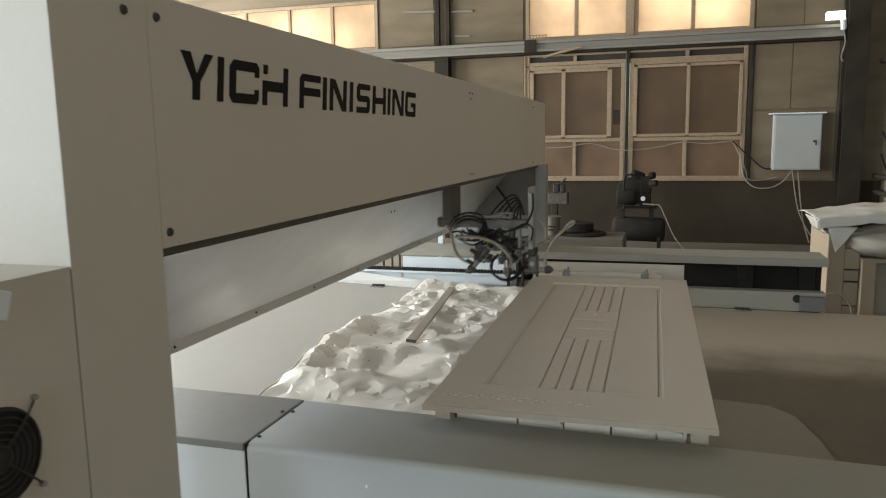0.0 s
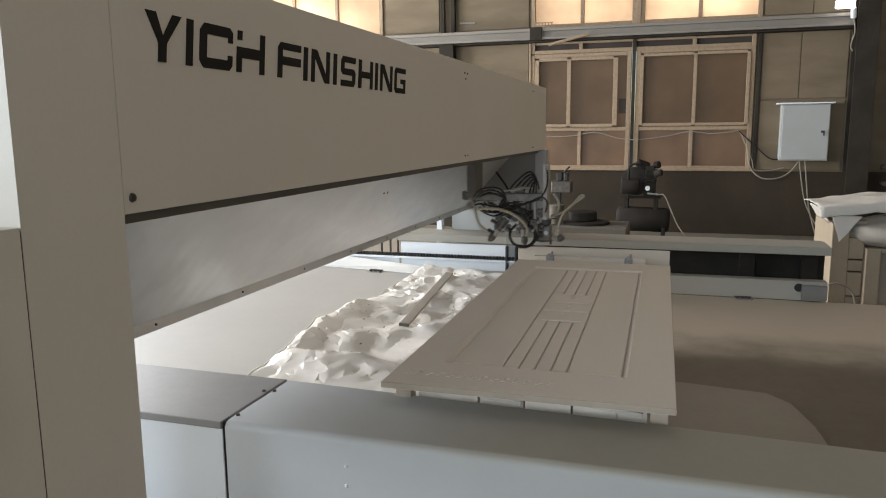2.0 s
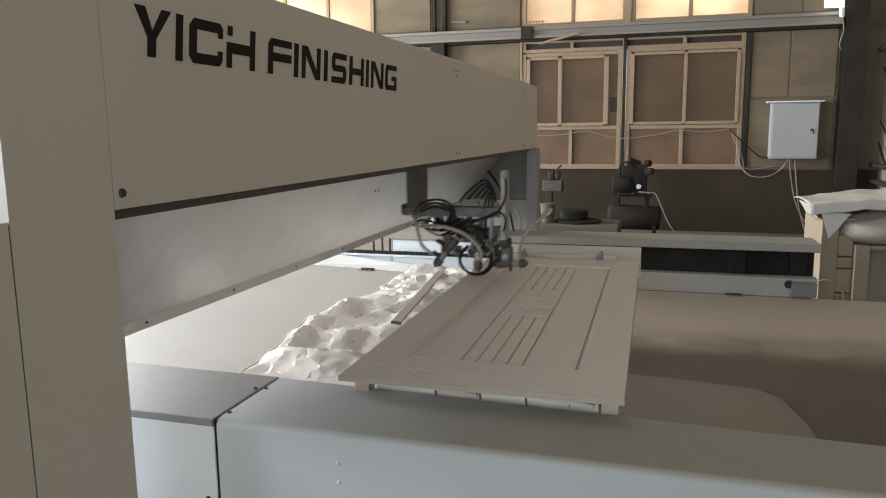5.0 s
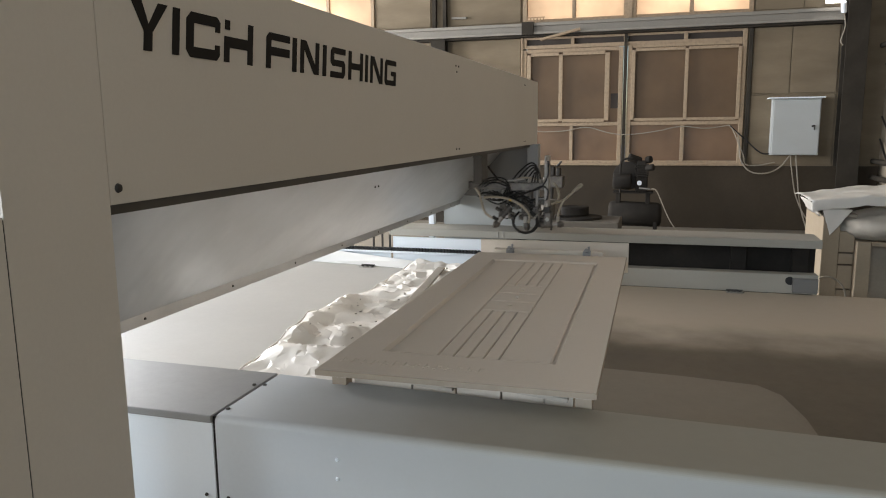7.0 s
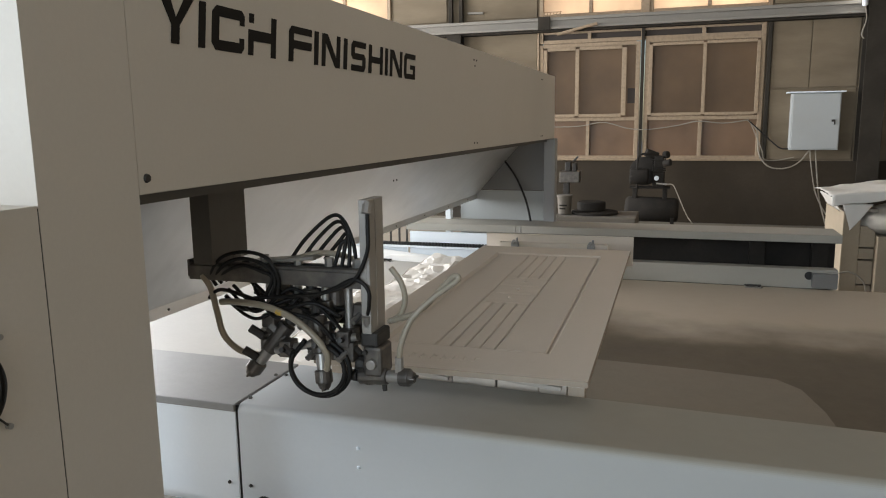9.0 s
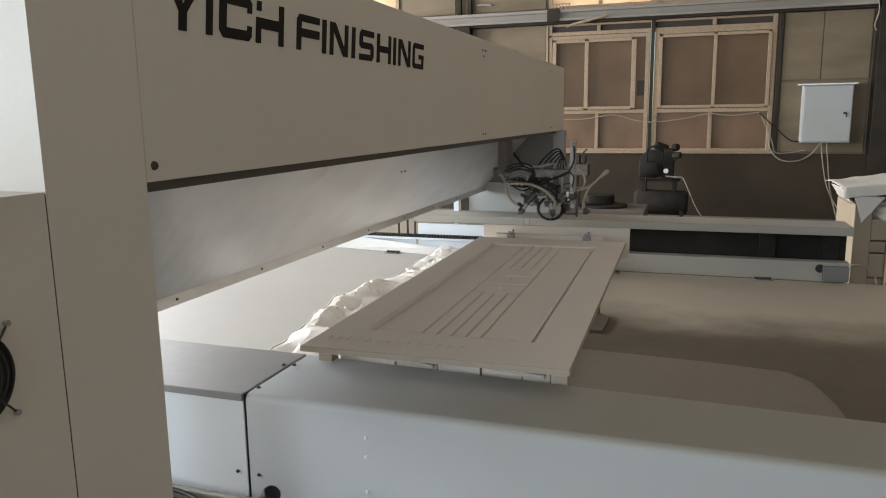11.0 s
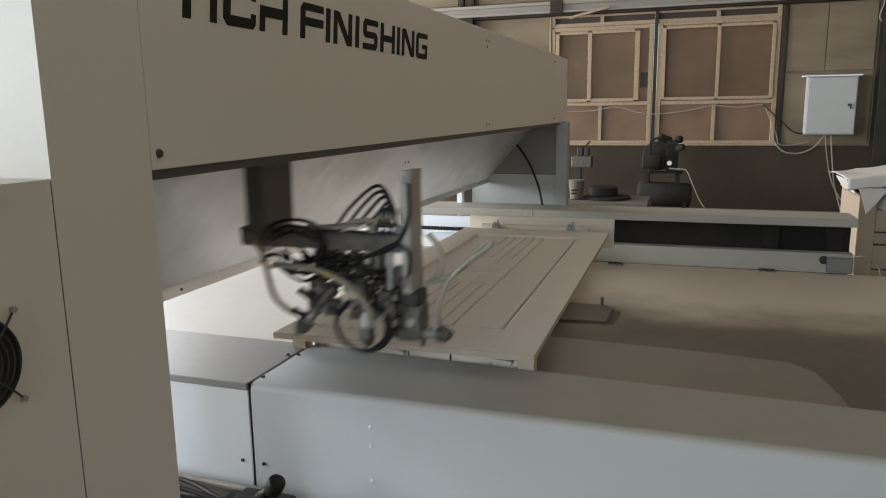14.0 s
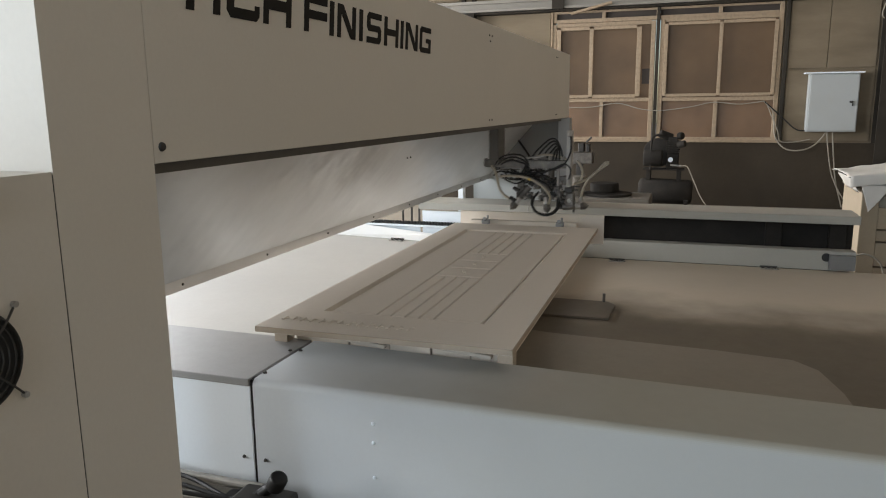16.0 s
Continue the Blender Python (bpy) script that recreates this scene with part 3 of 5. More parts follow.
part("mounting_block", box(-0.16, 0.08, -0.1, 0.1, 0.78, 0.92, 0.01), GUN, vice)
part("jaw", box(-0.1, -0.03, -0.06, 0.06, 0.92, 1.03, 0.01), DARK, vice)
part("jaw", box(-0.01, 0.04, -0.06, 0.06, 0.92, 1.02, 0.01), DARK, vice)
part("handle", rod((0.0, -0.07, 1.04), (0.06, -0.08, 1.1), 0.012), DARK, vice)
pail = thing("bucket", "small grey printed bucket beside the vice", "bucket", pose(-0.22, 7.2, 0.43))
part("pail", rod((0, 0, 0), (0, 0, 0.22), 0.075, 0.09, n=24), BLOCK, pail, smooth=False)
part("rim", rod((0, 0, 0.205), (0, 0, 0.225), 0.097, n=24), BLOCK, pail)
part("label_bar", box(-0.05, 0.04, -0.092, -0.082, 0.10, 0.115), BLACK, pail)
part("label_bar", box(-0.05, 0.02, -0.090, -0.080, 0.06, 0.075), BLACK, pail)
block = tagged(part("concrete_block", box(-0.32, 0.62, 7.0, 7.7, 0, 0.42, 0.015), BLOCK), "low dusty concrete block by the wall", "block")
drum = thing("steel_drum", "dark round drum on the concrete block", "drum", pose(0.12, 7.35, 0.42))
part("lid", rod((0, 0, 0.0), (0, 0, 0.03), 0.28, n=32, bevel=0.008), IRON_AND_SHADE, drum, smooth=False)
part("pot", rod((-0.05, 0.08, 0.03), (-0.05, 0.08, 0.14), 0.17, n=28, bevel=0.02), IRON_AND_SHADE, drum)

# ---- wooden crate with wrapping paper ----
crate = thing("wooden_crate", "pale wooden crate covered with crumpled white paper", "crate", pose(2.26, 4.4, 0))
part("side_panel", box(-0.02, 0.095, 0.0, 0.7, 0.0, 0.84, 0.006), CARTON, crate)
for k, (a, b) in enumerate(((0.0, 0.30), (0.305, 0.485), (0.49, 0.575), (0.58, 0.74))):
    part("slat", box(0.097, 0.198, 0.012 - 0.004 * (k % 2), 0.7, a, b - 0.006, 0.004), CARTON, crate)
part("front_frame", box(0.20, 0.295, -0.06, 0.7, 0.0, 0.67, 0.006), CARTON, crate)
part("front_frame", box(0.297, 0.9, -0.06, 0.7, 0.64, 0.67, 0.005), CARTON, crate)
part("front_frame", box(0.297, 0.9, -0.05, 0.0, 0.0, 0.12, 0.005), CARTON, crate)
part("inside_board", box(0.297, 0.9, 0.12, 0.7, 0.12, 0.64, 0.005), WOOD, crate)
part("lid_board", box(-0.03, 0.2, -0.02, 0.72, 0.842, 0.865, 0.004), WOOD, crate)


def draped(nx, ny, at, height, seed, thick=0.004):
    """A stiff paper sheet: at(u, v) gives the place, soft folds and a few sharp creases lift it by up to height."""
    bm = bmesh.new()
    rows = []
    for j in range(ny + 1):
        row = []
        for i in range(nx + 1):
            x, y, z = at(i / nx, j / ny)
            p = Vector((x * 2.2 + seed, y * 2.6, z * 2.0))
            lift = noise.noise(p) + 0.5 * (1.0 - 3.0 * abs(noise.noise(p * 2.3))) + 0.12 * noise.noise(p * 7.0)
            row.append(bm.verts.new((x + 0.25 * height * noise.noise(p * 3.0), y - 0.4 * height * lift, z + height * lift)))
        rows.append(row)
    for j in range(ny):
        for i in range(nx):
            bm.faces.new((rows[j][i], rows[j][i + 1], rows[j + 1][i + 1], rows[j + 1][i])).smooth = True
    ext = bmesh.ops.extrude_face_region(bm, geom=bm.faces[:])
    bmesh.ops.translate(bm, vec=(0, 0.3 * thick, -thick), verts=[v for v in ext["geom"] if isinstance(v, bmesh.types.BMVert)])
    return bm


def hanging_top(u, v):
    """Lies on the crate and the sack and folds down over the front edge."""
    drop = max(0.0, 0.16 - v) / 0.16
    back = max(0.0, v - 0.16) / 0.84
    return -0.125 + 1.05 * u, -0.10 + 0.75 * back - 0.01 * drop, 0.10 + 0.105 * u - drop * (0.085 - 0.03 * u)


wrap = thing("wrapping_paper", "stiff white wrapping paper folded over the crate", "paper", pose(2.26, 4.4, 0.868))
part("sheet", draped(40, 34, hanging_top, 0.018, 3.1), PAPER, wrap)
part("flap", draped(12, 14, lambda u, v: (-0.055 + 0.20 * u * (1 - v) + 0.06 * v, -0.10 - 0.015 * math.sin(v * 3), 0.05 - 0.185 * v - 0.01 * u), 0.008, 7.7), PAPER, wrap, "torn hanging corner")
part("side_fold", draped(6, 10, lambda u, v: (-0.12 + 0.06 * u, -0.09 + 0.5 * v, 0.085 - 0.10 * u), 0.008, 5.2), PAPER, wrap)
sack = bmesh.new()
bmesh.ops.create_icosphere(sack, subdivisions=4, radius=1.0)
for v in sack.verts:
    p = v.co.copy()
    d = 1.0 + 0.10 * noise.noise(p * 1.7) + 0.05 * (1.0 - 3.0 * abs(noise.noise(p * 2.9)))
    v.co = Vector((p.x * 0.33 * d, p.y * 0.30 * d, max(p.z, -0.75) * 0.125 * d))
tagged(part("sack", sack, material("dusty_paper_sack", (0.47, 0.43, 0.37), 0.8, stain=0.4, stain_size=5, bump=0.25, bump_size=30), None, smooth=True), "slumped dusty beige sack on the crate", "sack").location = (2.69, 4.55, 0.775)
tagged(part("cable", tube([(2.22, 4.30, 0.40), (2.28, 4.28, 0.415), (2.36, 4.27, 0.37), (2.40, 4.28, 0.27), (2.42, 4.3, 0.05)], 0.007, n=7), CABLE), "pale cable beside the crate", "cable", "wall cables")


# ---- spraying machine: gantry ----
XB = 0.2
BEAM_Z0, BEAM_Z1 = 1.397, 1.838
gantry = thing("spray_gantry", "beige spraying machine gantry with a long printed beam", "machine")
beam = part("beam", box(XB - 0.5, XB, -0.5315, 3.84, BEAM_Z0, BEAM_Z1, 0.002), BEIGE, gantry, "beige painted cover with black lettering")
part("lower_lip", box(XB - 0.10, XB - 0.03, -0.53, 3.70, BEAM_Z0 - 0.021, BEAM_Z0 - 0.001), POST, gantry)
part("column_cover", box(XB - 0.5, XB, -0.7455, -0.533, 0.0, 2.3, 0.0), BEIGE, gantry)
part("seam_strip", box(XB - 0.5, XB - 0.001, -0.748, -0.7455, 0.0, 1.398), SHADOW_GAP, gantry)
cabinet = part("cabinet", box(XB - 0.55, XB, -1.5, -0.748, 0.0, 1.402, 0.0), BEIGE, gantry, "beige cabinet with a round fan")
part("hinge_plate", box(XB - 0.02, XB + 0.012, -1.05, -0.86, 1.36, 1.40, 0.003, turn=Matrix.Translation((0, -0.9, 1.4)) @ Matrix.Rotation(radians(-18), 4, "X") @ Matrix.Translation((0, 0.9, -1.4))), WHITE, gantry)
part("far_column", box(XB - 0.05, XB + 0.03, 3.70, 3.80, 0.0, BEAM_Z0, 0.004), GREY_TOP, gantry)
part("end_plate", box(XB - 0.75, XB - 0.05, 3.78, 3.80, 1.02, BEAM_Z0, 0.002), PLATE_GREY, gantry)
part("end_plate", box(XB - 0.70, XB - 0.05, 3.77, 3.79, 0.5, 1.015, 0.002), BOX_PAINT, gantry)
part("white_post", box(-0.60, -0.56, 3.70, 3.76, 0.5, 1.0, 0.002), WHITE, gantry)
HX, HZB, HT = -0.37, 0.95, -0.012
part("hood", profile([(HT, BEAM_Z0), (HT - 0.004, BEAM_Z0 - 0.01), (HX, HZB + 0.035), (HX, HZB), (HX - 0.006, HZB), (HX - 0.006, HZB + 0.045), (HT - 0.03, BEAM_Z0)], -0.53, 3.77), HOOD, gantry, "satin grey sloping hood sheet")


def screw_mesh(r, axis, depth=0.004):
    a, b = Vector((0, 0, 0)), Vector(axis) * depth
    bm = rod(a, b, r, r * 0.8, n=12)
    rod(b * 0.96, b * 1.05, r * 0.45, bm=bm, n=6)
    return finish(bm, DARK)


SCREW_X, SCREW_Y, SCREW_Z = screw_mesh(0.0085, (1, 0, 0)), screw_mesh(0.005, (0, -1, 0)), screw_mesh(0.006, (0, 0, 1))
SCREW_S = screw_mesh(0.0045, (1, 0, 0), 0.003)
RIVET = finish(rod((0, 0, 0), (0, -0.004, 0), 0.005, 0.003, n=12), WHITE)


def screw(mesh, at, parent):
    ob = new("screw", mesh)
    ob.parent, ob.location = parent, at
    return ob


for y, z in ((-0.511, 1.425), (-0.507, 1.80), (-0.588, 1.80), (-0.66, 2.1), (1.66, 1.765)):
    screw(SCREW_X if y < 1 else SCREW_S, (XB, y, z), gantry)
for y in (1.645, 1.69, 3.3, 3.34):
    for z in (1.425, 1.79):
        screw(SCREW_S, (XB, y, z), gantry)
slope = Vector((HX - HT, 0, HZB + 0.035 - BEAM_Z0 + 0.01))
for k in range(9):
    screw(SCREW_S, (HX, -0.25 + 0.47 * k, HZB + 0.018), gantry)
for y in (1.45, 1.49):
    p = Vector((HT, y, BEAM_Z0 - 0.01)) + slope * 0.3
    screw(SCREW_S, p, gantry)

# fan with a wire guard in the cabinet
FY, FZ, FS = -0.902, 1.164, 0.96
fan = part("fan", rod((XB - 0.002, FY, FZ), (XB + 0.001, FY, FZ), 0.068 * FS, n=40), SHADOW_GAP, gantry, "round black cooling fan with wire guard")


def fan_circle(x, r):
    return [(XB + x, FY + r * math.cos(i * math.pi / 6), FZ + r * math.sin(i * math.pi / 6)) for i in range(12)]


for k in range(6):
    part("guard_ring", tube(fan_circle(0.006, (0.018 + k * 0.0102) * FS), 0.0014, n=6, steps=4, closed=True), DARK, fan)
part("hub", rod((XB, FY, FZ), (XB + 0.004, FY, FZ), 0.022 * FS, n=24), DARK, fan)
for sy, sz in ((FS, FS), (FS, -FS), (-FS, FS), (-FS, -FS)):
    part("guard_arm", tube([(XB + 0.004, FY + 0.01 * sy, FZ + 0.01 * sz), (XB + 0.009, FY + 0.04 * sy, FZ + 0.04 * sz), (XB + 0.005, FY + 0.064 * sy, FZ + 0.064 * sz)], 0.0018, n=6), DARK, fan)
    part("guard_screw", rod((XB, FY + 0.068 * sy, FZ + 0.068 * sz), (XB + 0.007, FY + 0.068 * sy, FZ + 0.068 * sz), 0.0045, n=10), STEEL, fan)
part("fan_rim", tube(fan_circle(0.001, 0.07 * FS), 0.003, n=6, steps=4, closed=True), DARK, fan)

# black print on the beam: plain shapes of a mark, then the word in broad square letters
PRINT_Z, PRINT_H, SLANT = 1.664, 0.0835, 0.14


def print_shape(name, y, pieces, label="", depth=0.0012):
    """Flat printed pieces on the beam's face, each an outline in along and up from the print's lower line."""
    bm = bmesh.new()
    for pts in pieces:
        f = bm.faces.new([bm.verts.new((XB + 0.0004, y + a + SLANT * b, PRINT_Z + b)) for a, b in pts])
        ext = bmesh.ops.extrude_face_region(bm, geom=[f])
        bmesh.ops.translate(bm, vec=(depth, 0, 0), verts=[v for v in ext["geom"] if isinstance(v, bmesh.types.BMVert)])
    return part(name, bm, BLACK, beam, label)


def bar(a0, a1, b0, b1):
    return ((a0, b0), (a1, b0), (a1, b1), (a0, b1))


M = 0.088
print_shape("mark_shape", -0.447, [((0.028, 0.0), (0.051, 0.0), (0.051, 0.034), (0.040, 0.047), (0.028, 0.034)), ((-0.010, M), (0.019, M), (0.040, 0.047), (0.028, 0.034)),
                                   ((0.092, M), (0.065, M), (0.040, 0.047), (0.051, 0.034))], "plain black forked shape")
print_shape("mark_shape", -0.339, [bar(0.0, 0.021, 0.0, M)], "plain black bar")
print_shape("mark_shape", -0.297, [((0.014, 0), (0.104, 0), (0.114, 0.010), (0.114, 0.031), (0.097, 0.031), (0.097, 0.021), (0.024, 0.021), (0.024, M - 0.021), (0.097, M - 0.021), (0.097, M - 0.031), (0.114, M - 0.031),
                                   (0.114, M - 0.010), (0.102, M), (0.014, M), (0.0, M - 0.014), (0.0, 0.014))], "plain black open frame shape")
print_shape("mark_shape", -0.167, [((0, 0), (0.020, 0), (0.020, 0.031), (0.092, 0.031), (0.092, 0), (0.113, 0), (0.113, M), (0.092, M), (0.092, 0.054), (0.0, 0.054)), bar(0.002, 0.020, 0.068, M)], "plain black bars")
W, K, H = 0.022, 0.017, PRINT_H
LETTER_F = [((0, 0), (W, 0), (W, 0.031), (0.112, 0.031), (0.112, 0.051), (W, 0.051), (W, H - K), (0.112, H - K), (0.112, H), (0.012, H), (0, H - 0.012))]
LETTER_I = [bar(0, W, 0, H)]
LETTER_N = [((0, 0), (0.020, 0), (0.020, 0.062), (0.074, 0.004), (0.080, 0), (0.106, 0), (0.106, H), (0.085, H), (0.085, 0.022), (0.033, H - 0.003), (0.027, H), (0, H))]
LETTER_S = [((0, 0), (0.086, 0), (0.098, 0.012), (0.098, 0.040), (0.086, 0.050), (0.022, 0.050), (0.022, H - K), (0.098, H - K), (0.098, H), (0.012, H), (0, H - 0.012), (0, 0.042), (0.012, 0.032), (0.076, 0.032), (0.076, K), (0, K))]
LETTER_H = [((0, 0), (W, 0), (W, 0.031), (0.087, 0.031), (0.087, 0), (0.108, 0), (0.108, H), (0.087, H), (0.087, 0.050), (W, 0.050), (W, H), (0, H))]
LETTER_G = [((0.012, 0), (0.106, 0), (0.106, 0.047), (0.058, 0.047), (0.058, 0.032), (0.085, 0.032), (0.085, K), (0.022, K), (0.022, H - K), (0.106, H - K), (0.106, H), (0.012, H), (0, H - 0.012), (0, 0.012))]
for y, glyph in ((0.005, LETTER_F), (0.132, LETTER_I), (0.174, LETTER_N), (0.303, LETTER_I), (0.352, LETTER_S), (0.473, LETTER_H), (0.600, LETTER_I), (0.642, LETTER_N), (0.767, LETTER_G)):
    print_shape("letter", y, glyph)

# ---- bed ----
bed = thing("machine_bed", "grey and white machine bed with dusty rails and a tray", "machine")


def slab(points, z0, z1, bevel=0.003):
    bm = bmesh.new()
    f = bm.faces.new([bm.verts.new((x, y, z0)) for x, y in points])
    ext = bmesh.ops.extrude_face_region(bm, geom=[f])
    bmesh.ops.translate(bm, vec=(0, 0, z1 - z0), verts=[v for v in ext["geom"] if isinstance(v, bmesh.types.BMVert)])
    if bevel:
        bmesh.ops.bevel(bm, geom=bm.edges[:], offset=bevel, segments=2, affect="EDGES", profile=0.5)
    return bm


part("near_rail_top", slab([(-1.6, -0.004), (-0.005, -0.004), (-0.005, 0.345), (-1.6, 0.358)], 0.768, 0.789), GREY_TOP, bed)
bend = bmesh.new()
arc = [(0.02 * (1 - math.cos(a)) - 0.002, 0.789 - 0.02 + 0.02 * math.sin(a)) for a in [k * math.pi / 16 for k in range(9)]]
ends = []
for x, inner in ((0.005, 0.338), (3.4, 0.19)):
    ends.append([bend.verts.new((x, y, z)) for y, z in [(-0.002, 0.46), *arc, (inner, 0.789), (inner, 0.768), (0.03, 0.768), (0.016, 0.75), (0.016, 0.46)]])
count = len(ends[0])
for k in range(count):
    bend.faces.new((ends[0][k], ends[0][(k + 1) % count], ends[1][(k + 1) % count], ends[1][k]))
bend.faces.new(ends[0])
bend.faces.new(ends[1][::-1])
part("near_rail_cover", bend, RAIL, bed, "bent grey-white sheet cover, dusty on top and painted dimmer to the right")
part("near_front_panel", box(-1.6, -0.005, 0.0, 0.02, 0.49, 0.7675, 0.002), WHITE, bed)
part("gap_strip", box(-0.0045, 0.0045, 0.003, 0.03, 0.46, 0.786), SHADOW_GAP, bed)
part("near_inner_panel", slab([(-1.6, 0.33), (0.0, 0.315), (3.3, 0.165), (3.3, 0.15), (0.0, 0.30), (-1.6, 0.315)], 0.40, 0.7675, 0), WHITE, bed)
part("tray", box(-2.9, 0.198, 0.30, 3.44, 0.40, 0.55, 0.003), TRAY_PALE, bed, "pale clean tray under the gantry")
part("tray", box(0.202, 2.62, 0.12, 3.43, 0.40, 0.455, 0.003), TRAY, bed, "tray brown with dried overspray")
for x in (-1.5, 0.06, 1.6, 3.2):
    part("leg", box(x - 0.05, x + 0.05, 0.06, 0.16, 0.0, 0.46, 0.005), WHITE, bed)
    # far legs go as dark as the shade painted behind them
    part("leg", box(min(x, 1.98) - 0.05, min(x, 1.98) + 0.05, 3.66, 3.73, 0.0, 0.73, 0.005), IRON_AND_SHADE, bed)
for x, z in ((-0.035, 0.565), (0.032, 0.565), (0.349, 0.712), (0.349, 0.661), (0.349, 0.566), (-0.3, 0.757), (1.6, 0.70), (1.6, 0.6)):
    screw(RIVET if x in (0.349, 1.6) else SCREW_Y, (x, 0.0 if x < 0 else -0.002, z), bed)
for x, y in ((-0.018, 0.232), (0.012, 0.24), (-0.9, 0.2), (0.012, 0.05)):
    screw(SCREW_Z, (x, y, 0.789), bed)
part("bolt", rod((0.62, 0.0, 0.47), (0.62, -0.03, 0.47), 0.009, n=6), STEEL, bed)

part("far_rail_top", box(-0.82, 2.06, 3.43, 3.74, 0.748, 0.80, 0.004), FAR_DUST, bed)
part("far_inner_panel", box(-0.80, 0.06, 3.455, 3.475, 0.456, 0.734, 0.002), WHITE, bed)
part("far_lower_beam", box(0.061, 2.05, 3.43, 3.52, 0.456, 0.58, 0.004), FAR_DUST, bed)
# near-black sheet that paints the opening under the far rail as deep shade
part("far_back_panel", box(0.061, 2.08, 3.74, 3.755, 0.1, 0.734, 0.002), IRON_AND_SHADE, bed)
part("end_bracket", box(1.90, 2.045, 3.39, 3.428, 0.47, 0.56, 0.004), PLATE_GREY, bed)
part("pivot_hole", rod((1.886, 3.432, 0.54), (1.886, 3.42, 0.54), 0.026, n=20), SHADOW_GAP, bed)
for x in (0.0, 0.066, 0.105):
    part("guide_post", box(x, x + 0.012, 3.40, 3.45, 0.456, 0.734, 0.001), DARK, bed)
for x in (-0.97, -0.90, -0.84):
    part("guide_post", box(x, x + 0.012, 3.475, 3.49, 0.551, 0.75, 0.001), DARK, bed)
for x in (-0.01, 0.03):
    part("clip", box(x, x + 0.01, 3.426, 3.44, 0.735, 0.80, 0.001), STEEL, bed)
# drag chain
LINK = finish(box(-0.009, 0.009, -0.014, 0.014, -0.012, 0.012, 0.003, segments=1), SHADOW_GAP)
part("chain_shelf", box(-1.4, 0.1, 3.41, 3.452, 0.618, 0.632, 0.002), WHITE, bed)
part("chain_shelf_post", box(-1.4, -0.82, 3.455, 3.47, 0.551, 0.634, 0.001), WHITE, bed)
for k in range(58):
    ob = new("chain_link", LINK)
    ob.parent, ob.location = bed, (-1.28 + 0.0237 * k, 3.428, 0.645)


def corner_bracket(x, y):
    """A small perforated levelling bracket on the tray."""
    b = thing("bracket", "small perforated metal bracket on the tray", "bracket", pose(x, y, 0.455 if x > 0.2 else 0.55), "tray brackets")
    part("plate", box(-0.05, 0.05, -0.03, 0.02, 0.0, 0.006, 0.001), STEEL, b)
    part("lip", box(-0.05, 0.05, 0.014, 0.02, 0.006, 0.016, 0.001), DARK, b)
    for dx in (-0.034, 0.0, 0.034):
        part("bolt", rod((dx, -0.002, 0.005), (dx, -0.002, 0.014), 0.010, n=8), DARK, b)
        part("hole", rod((dx + 0.017, -0.018, 0.004), (dx + 0.017, -0.018, 0.0066), 0.007, n=10), SHADOW_GAP, b)


for x, y in ((1.56, 3.39), (0.62, 3.36), (-0.9, 3.19)):
    corner_bracket(x, y)
# flat sheets on the tray
tagged(part("masking_sheet", slab([(0.25, 0.45), (1.78, 0.36), (1.66, 0.9), (1.63, 1.25), (1.58, 1.48), (1.50, 1.58), (1.2, 1.62), (0.5, 1.66), (0.25, 1.70)], 0.456, 0.459, 0),
            material("masking_sheet_grey", (0.225, 0.19, 0.145), 0.7, grain=0.2, grain_size=60, stain=0.4, stain_size=2.0, stain_color=(0.19, 0.16, 0.125))), "flat grey masking sheet lying on the tray", "sheet")
# thin dark patch added to paint the tray's dark recess, beside a pin
plate = thing("tray_recess_patch", "dark flat patch standing in for a recess in the tray, with an upright pin", "plate", pose(0.67, 2.25, 0.455))
part("plate", slab([(-0.47, -0.34), (0.05, -0.31), (0.06, -0.06), (0.015, 0.0), (-0.47, 0.0)], 0.001, 0.014, 0.002), material("tray_recess_dark", (0.12, 0.098, 0.072), 0.75, grain=0.3, grain_size=60, stain=0.5, stain_size=4.0), plate)
part("pin", rod((-0.005, -0.012, 0.014), (-0.005, -0.012, 0.058), 0.008, n=10), POST, plate)
leaning = bmesh.new()
low, top = [(-2.3, 3.30, 0.5525), (-1.41, 3.30, 0.5525), (-0.60, 3.185, 0.5525)], [(-2.3, 3.405, 0.632), (-1.41, 3.405, 0.632), (-0.60, 3.405, 0.562)]
for k in range(2):
    leaning.faces.new([leaning.verts.new(p) for p in (low[k], low[k + 1], top[k + 1], top[k])])
bmesh.ops.remove_doubles(leaning, verts=leaning.verts[:], dist=0.0005)
ext = bmesh.ops.extrude_face_region(leaning, geom=leaning.faces[:])
bmesh.ops.translate(leaning, vec=(0, -0.001, 0.003), verts=[v for v in ext["geom"] if isinstance(v, bmesh.types.BMVert)])
tagged(part("paper_sheet", leaning, material("clean_white_paper", (0.88, 0.88, 0.87), 0.7, stain=0.1, stain_size=6, bump=0.1, bump_size=25)), "clean white paper sheet lying against the chain shelf", "sheet")


# crumpled film on the tray with a wooden strip
def film_at(u, v):
    y = 0.82 + 2.42 * v - 0.16 * u * v * v
    x = -0.49 - 0.09 * math.sin(v * 2.4) + 0.025 * math.sin(v * 11) + (0.80 + 0.02 * v) * u
    return x, y, 0.557


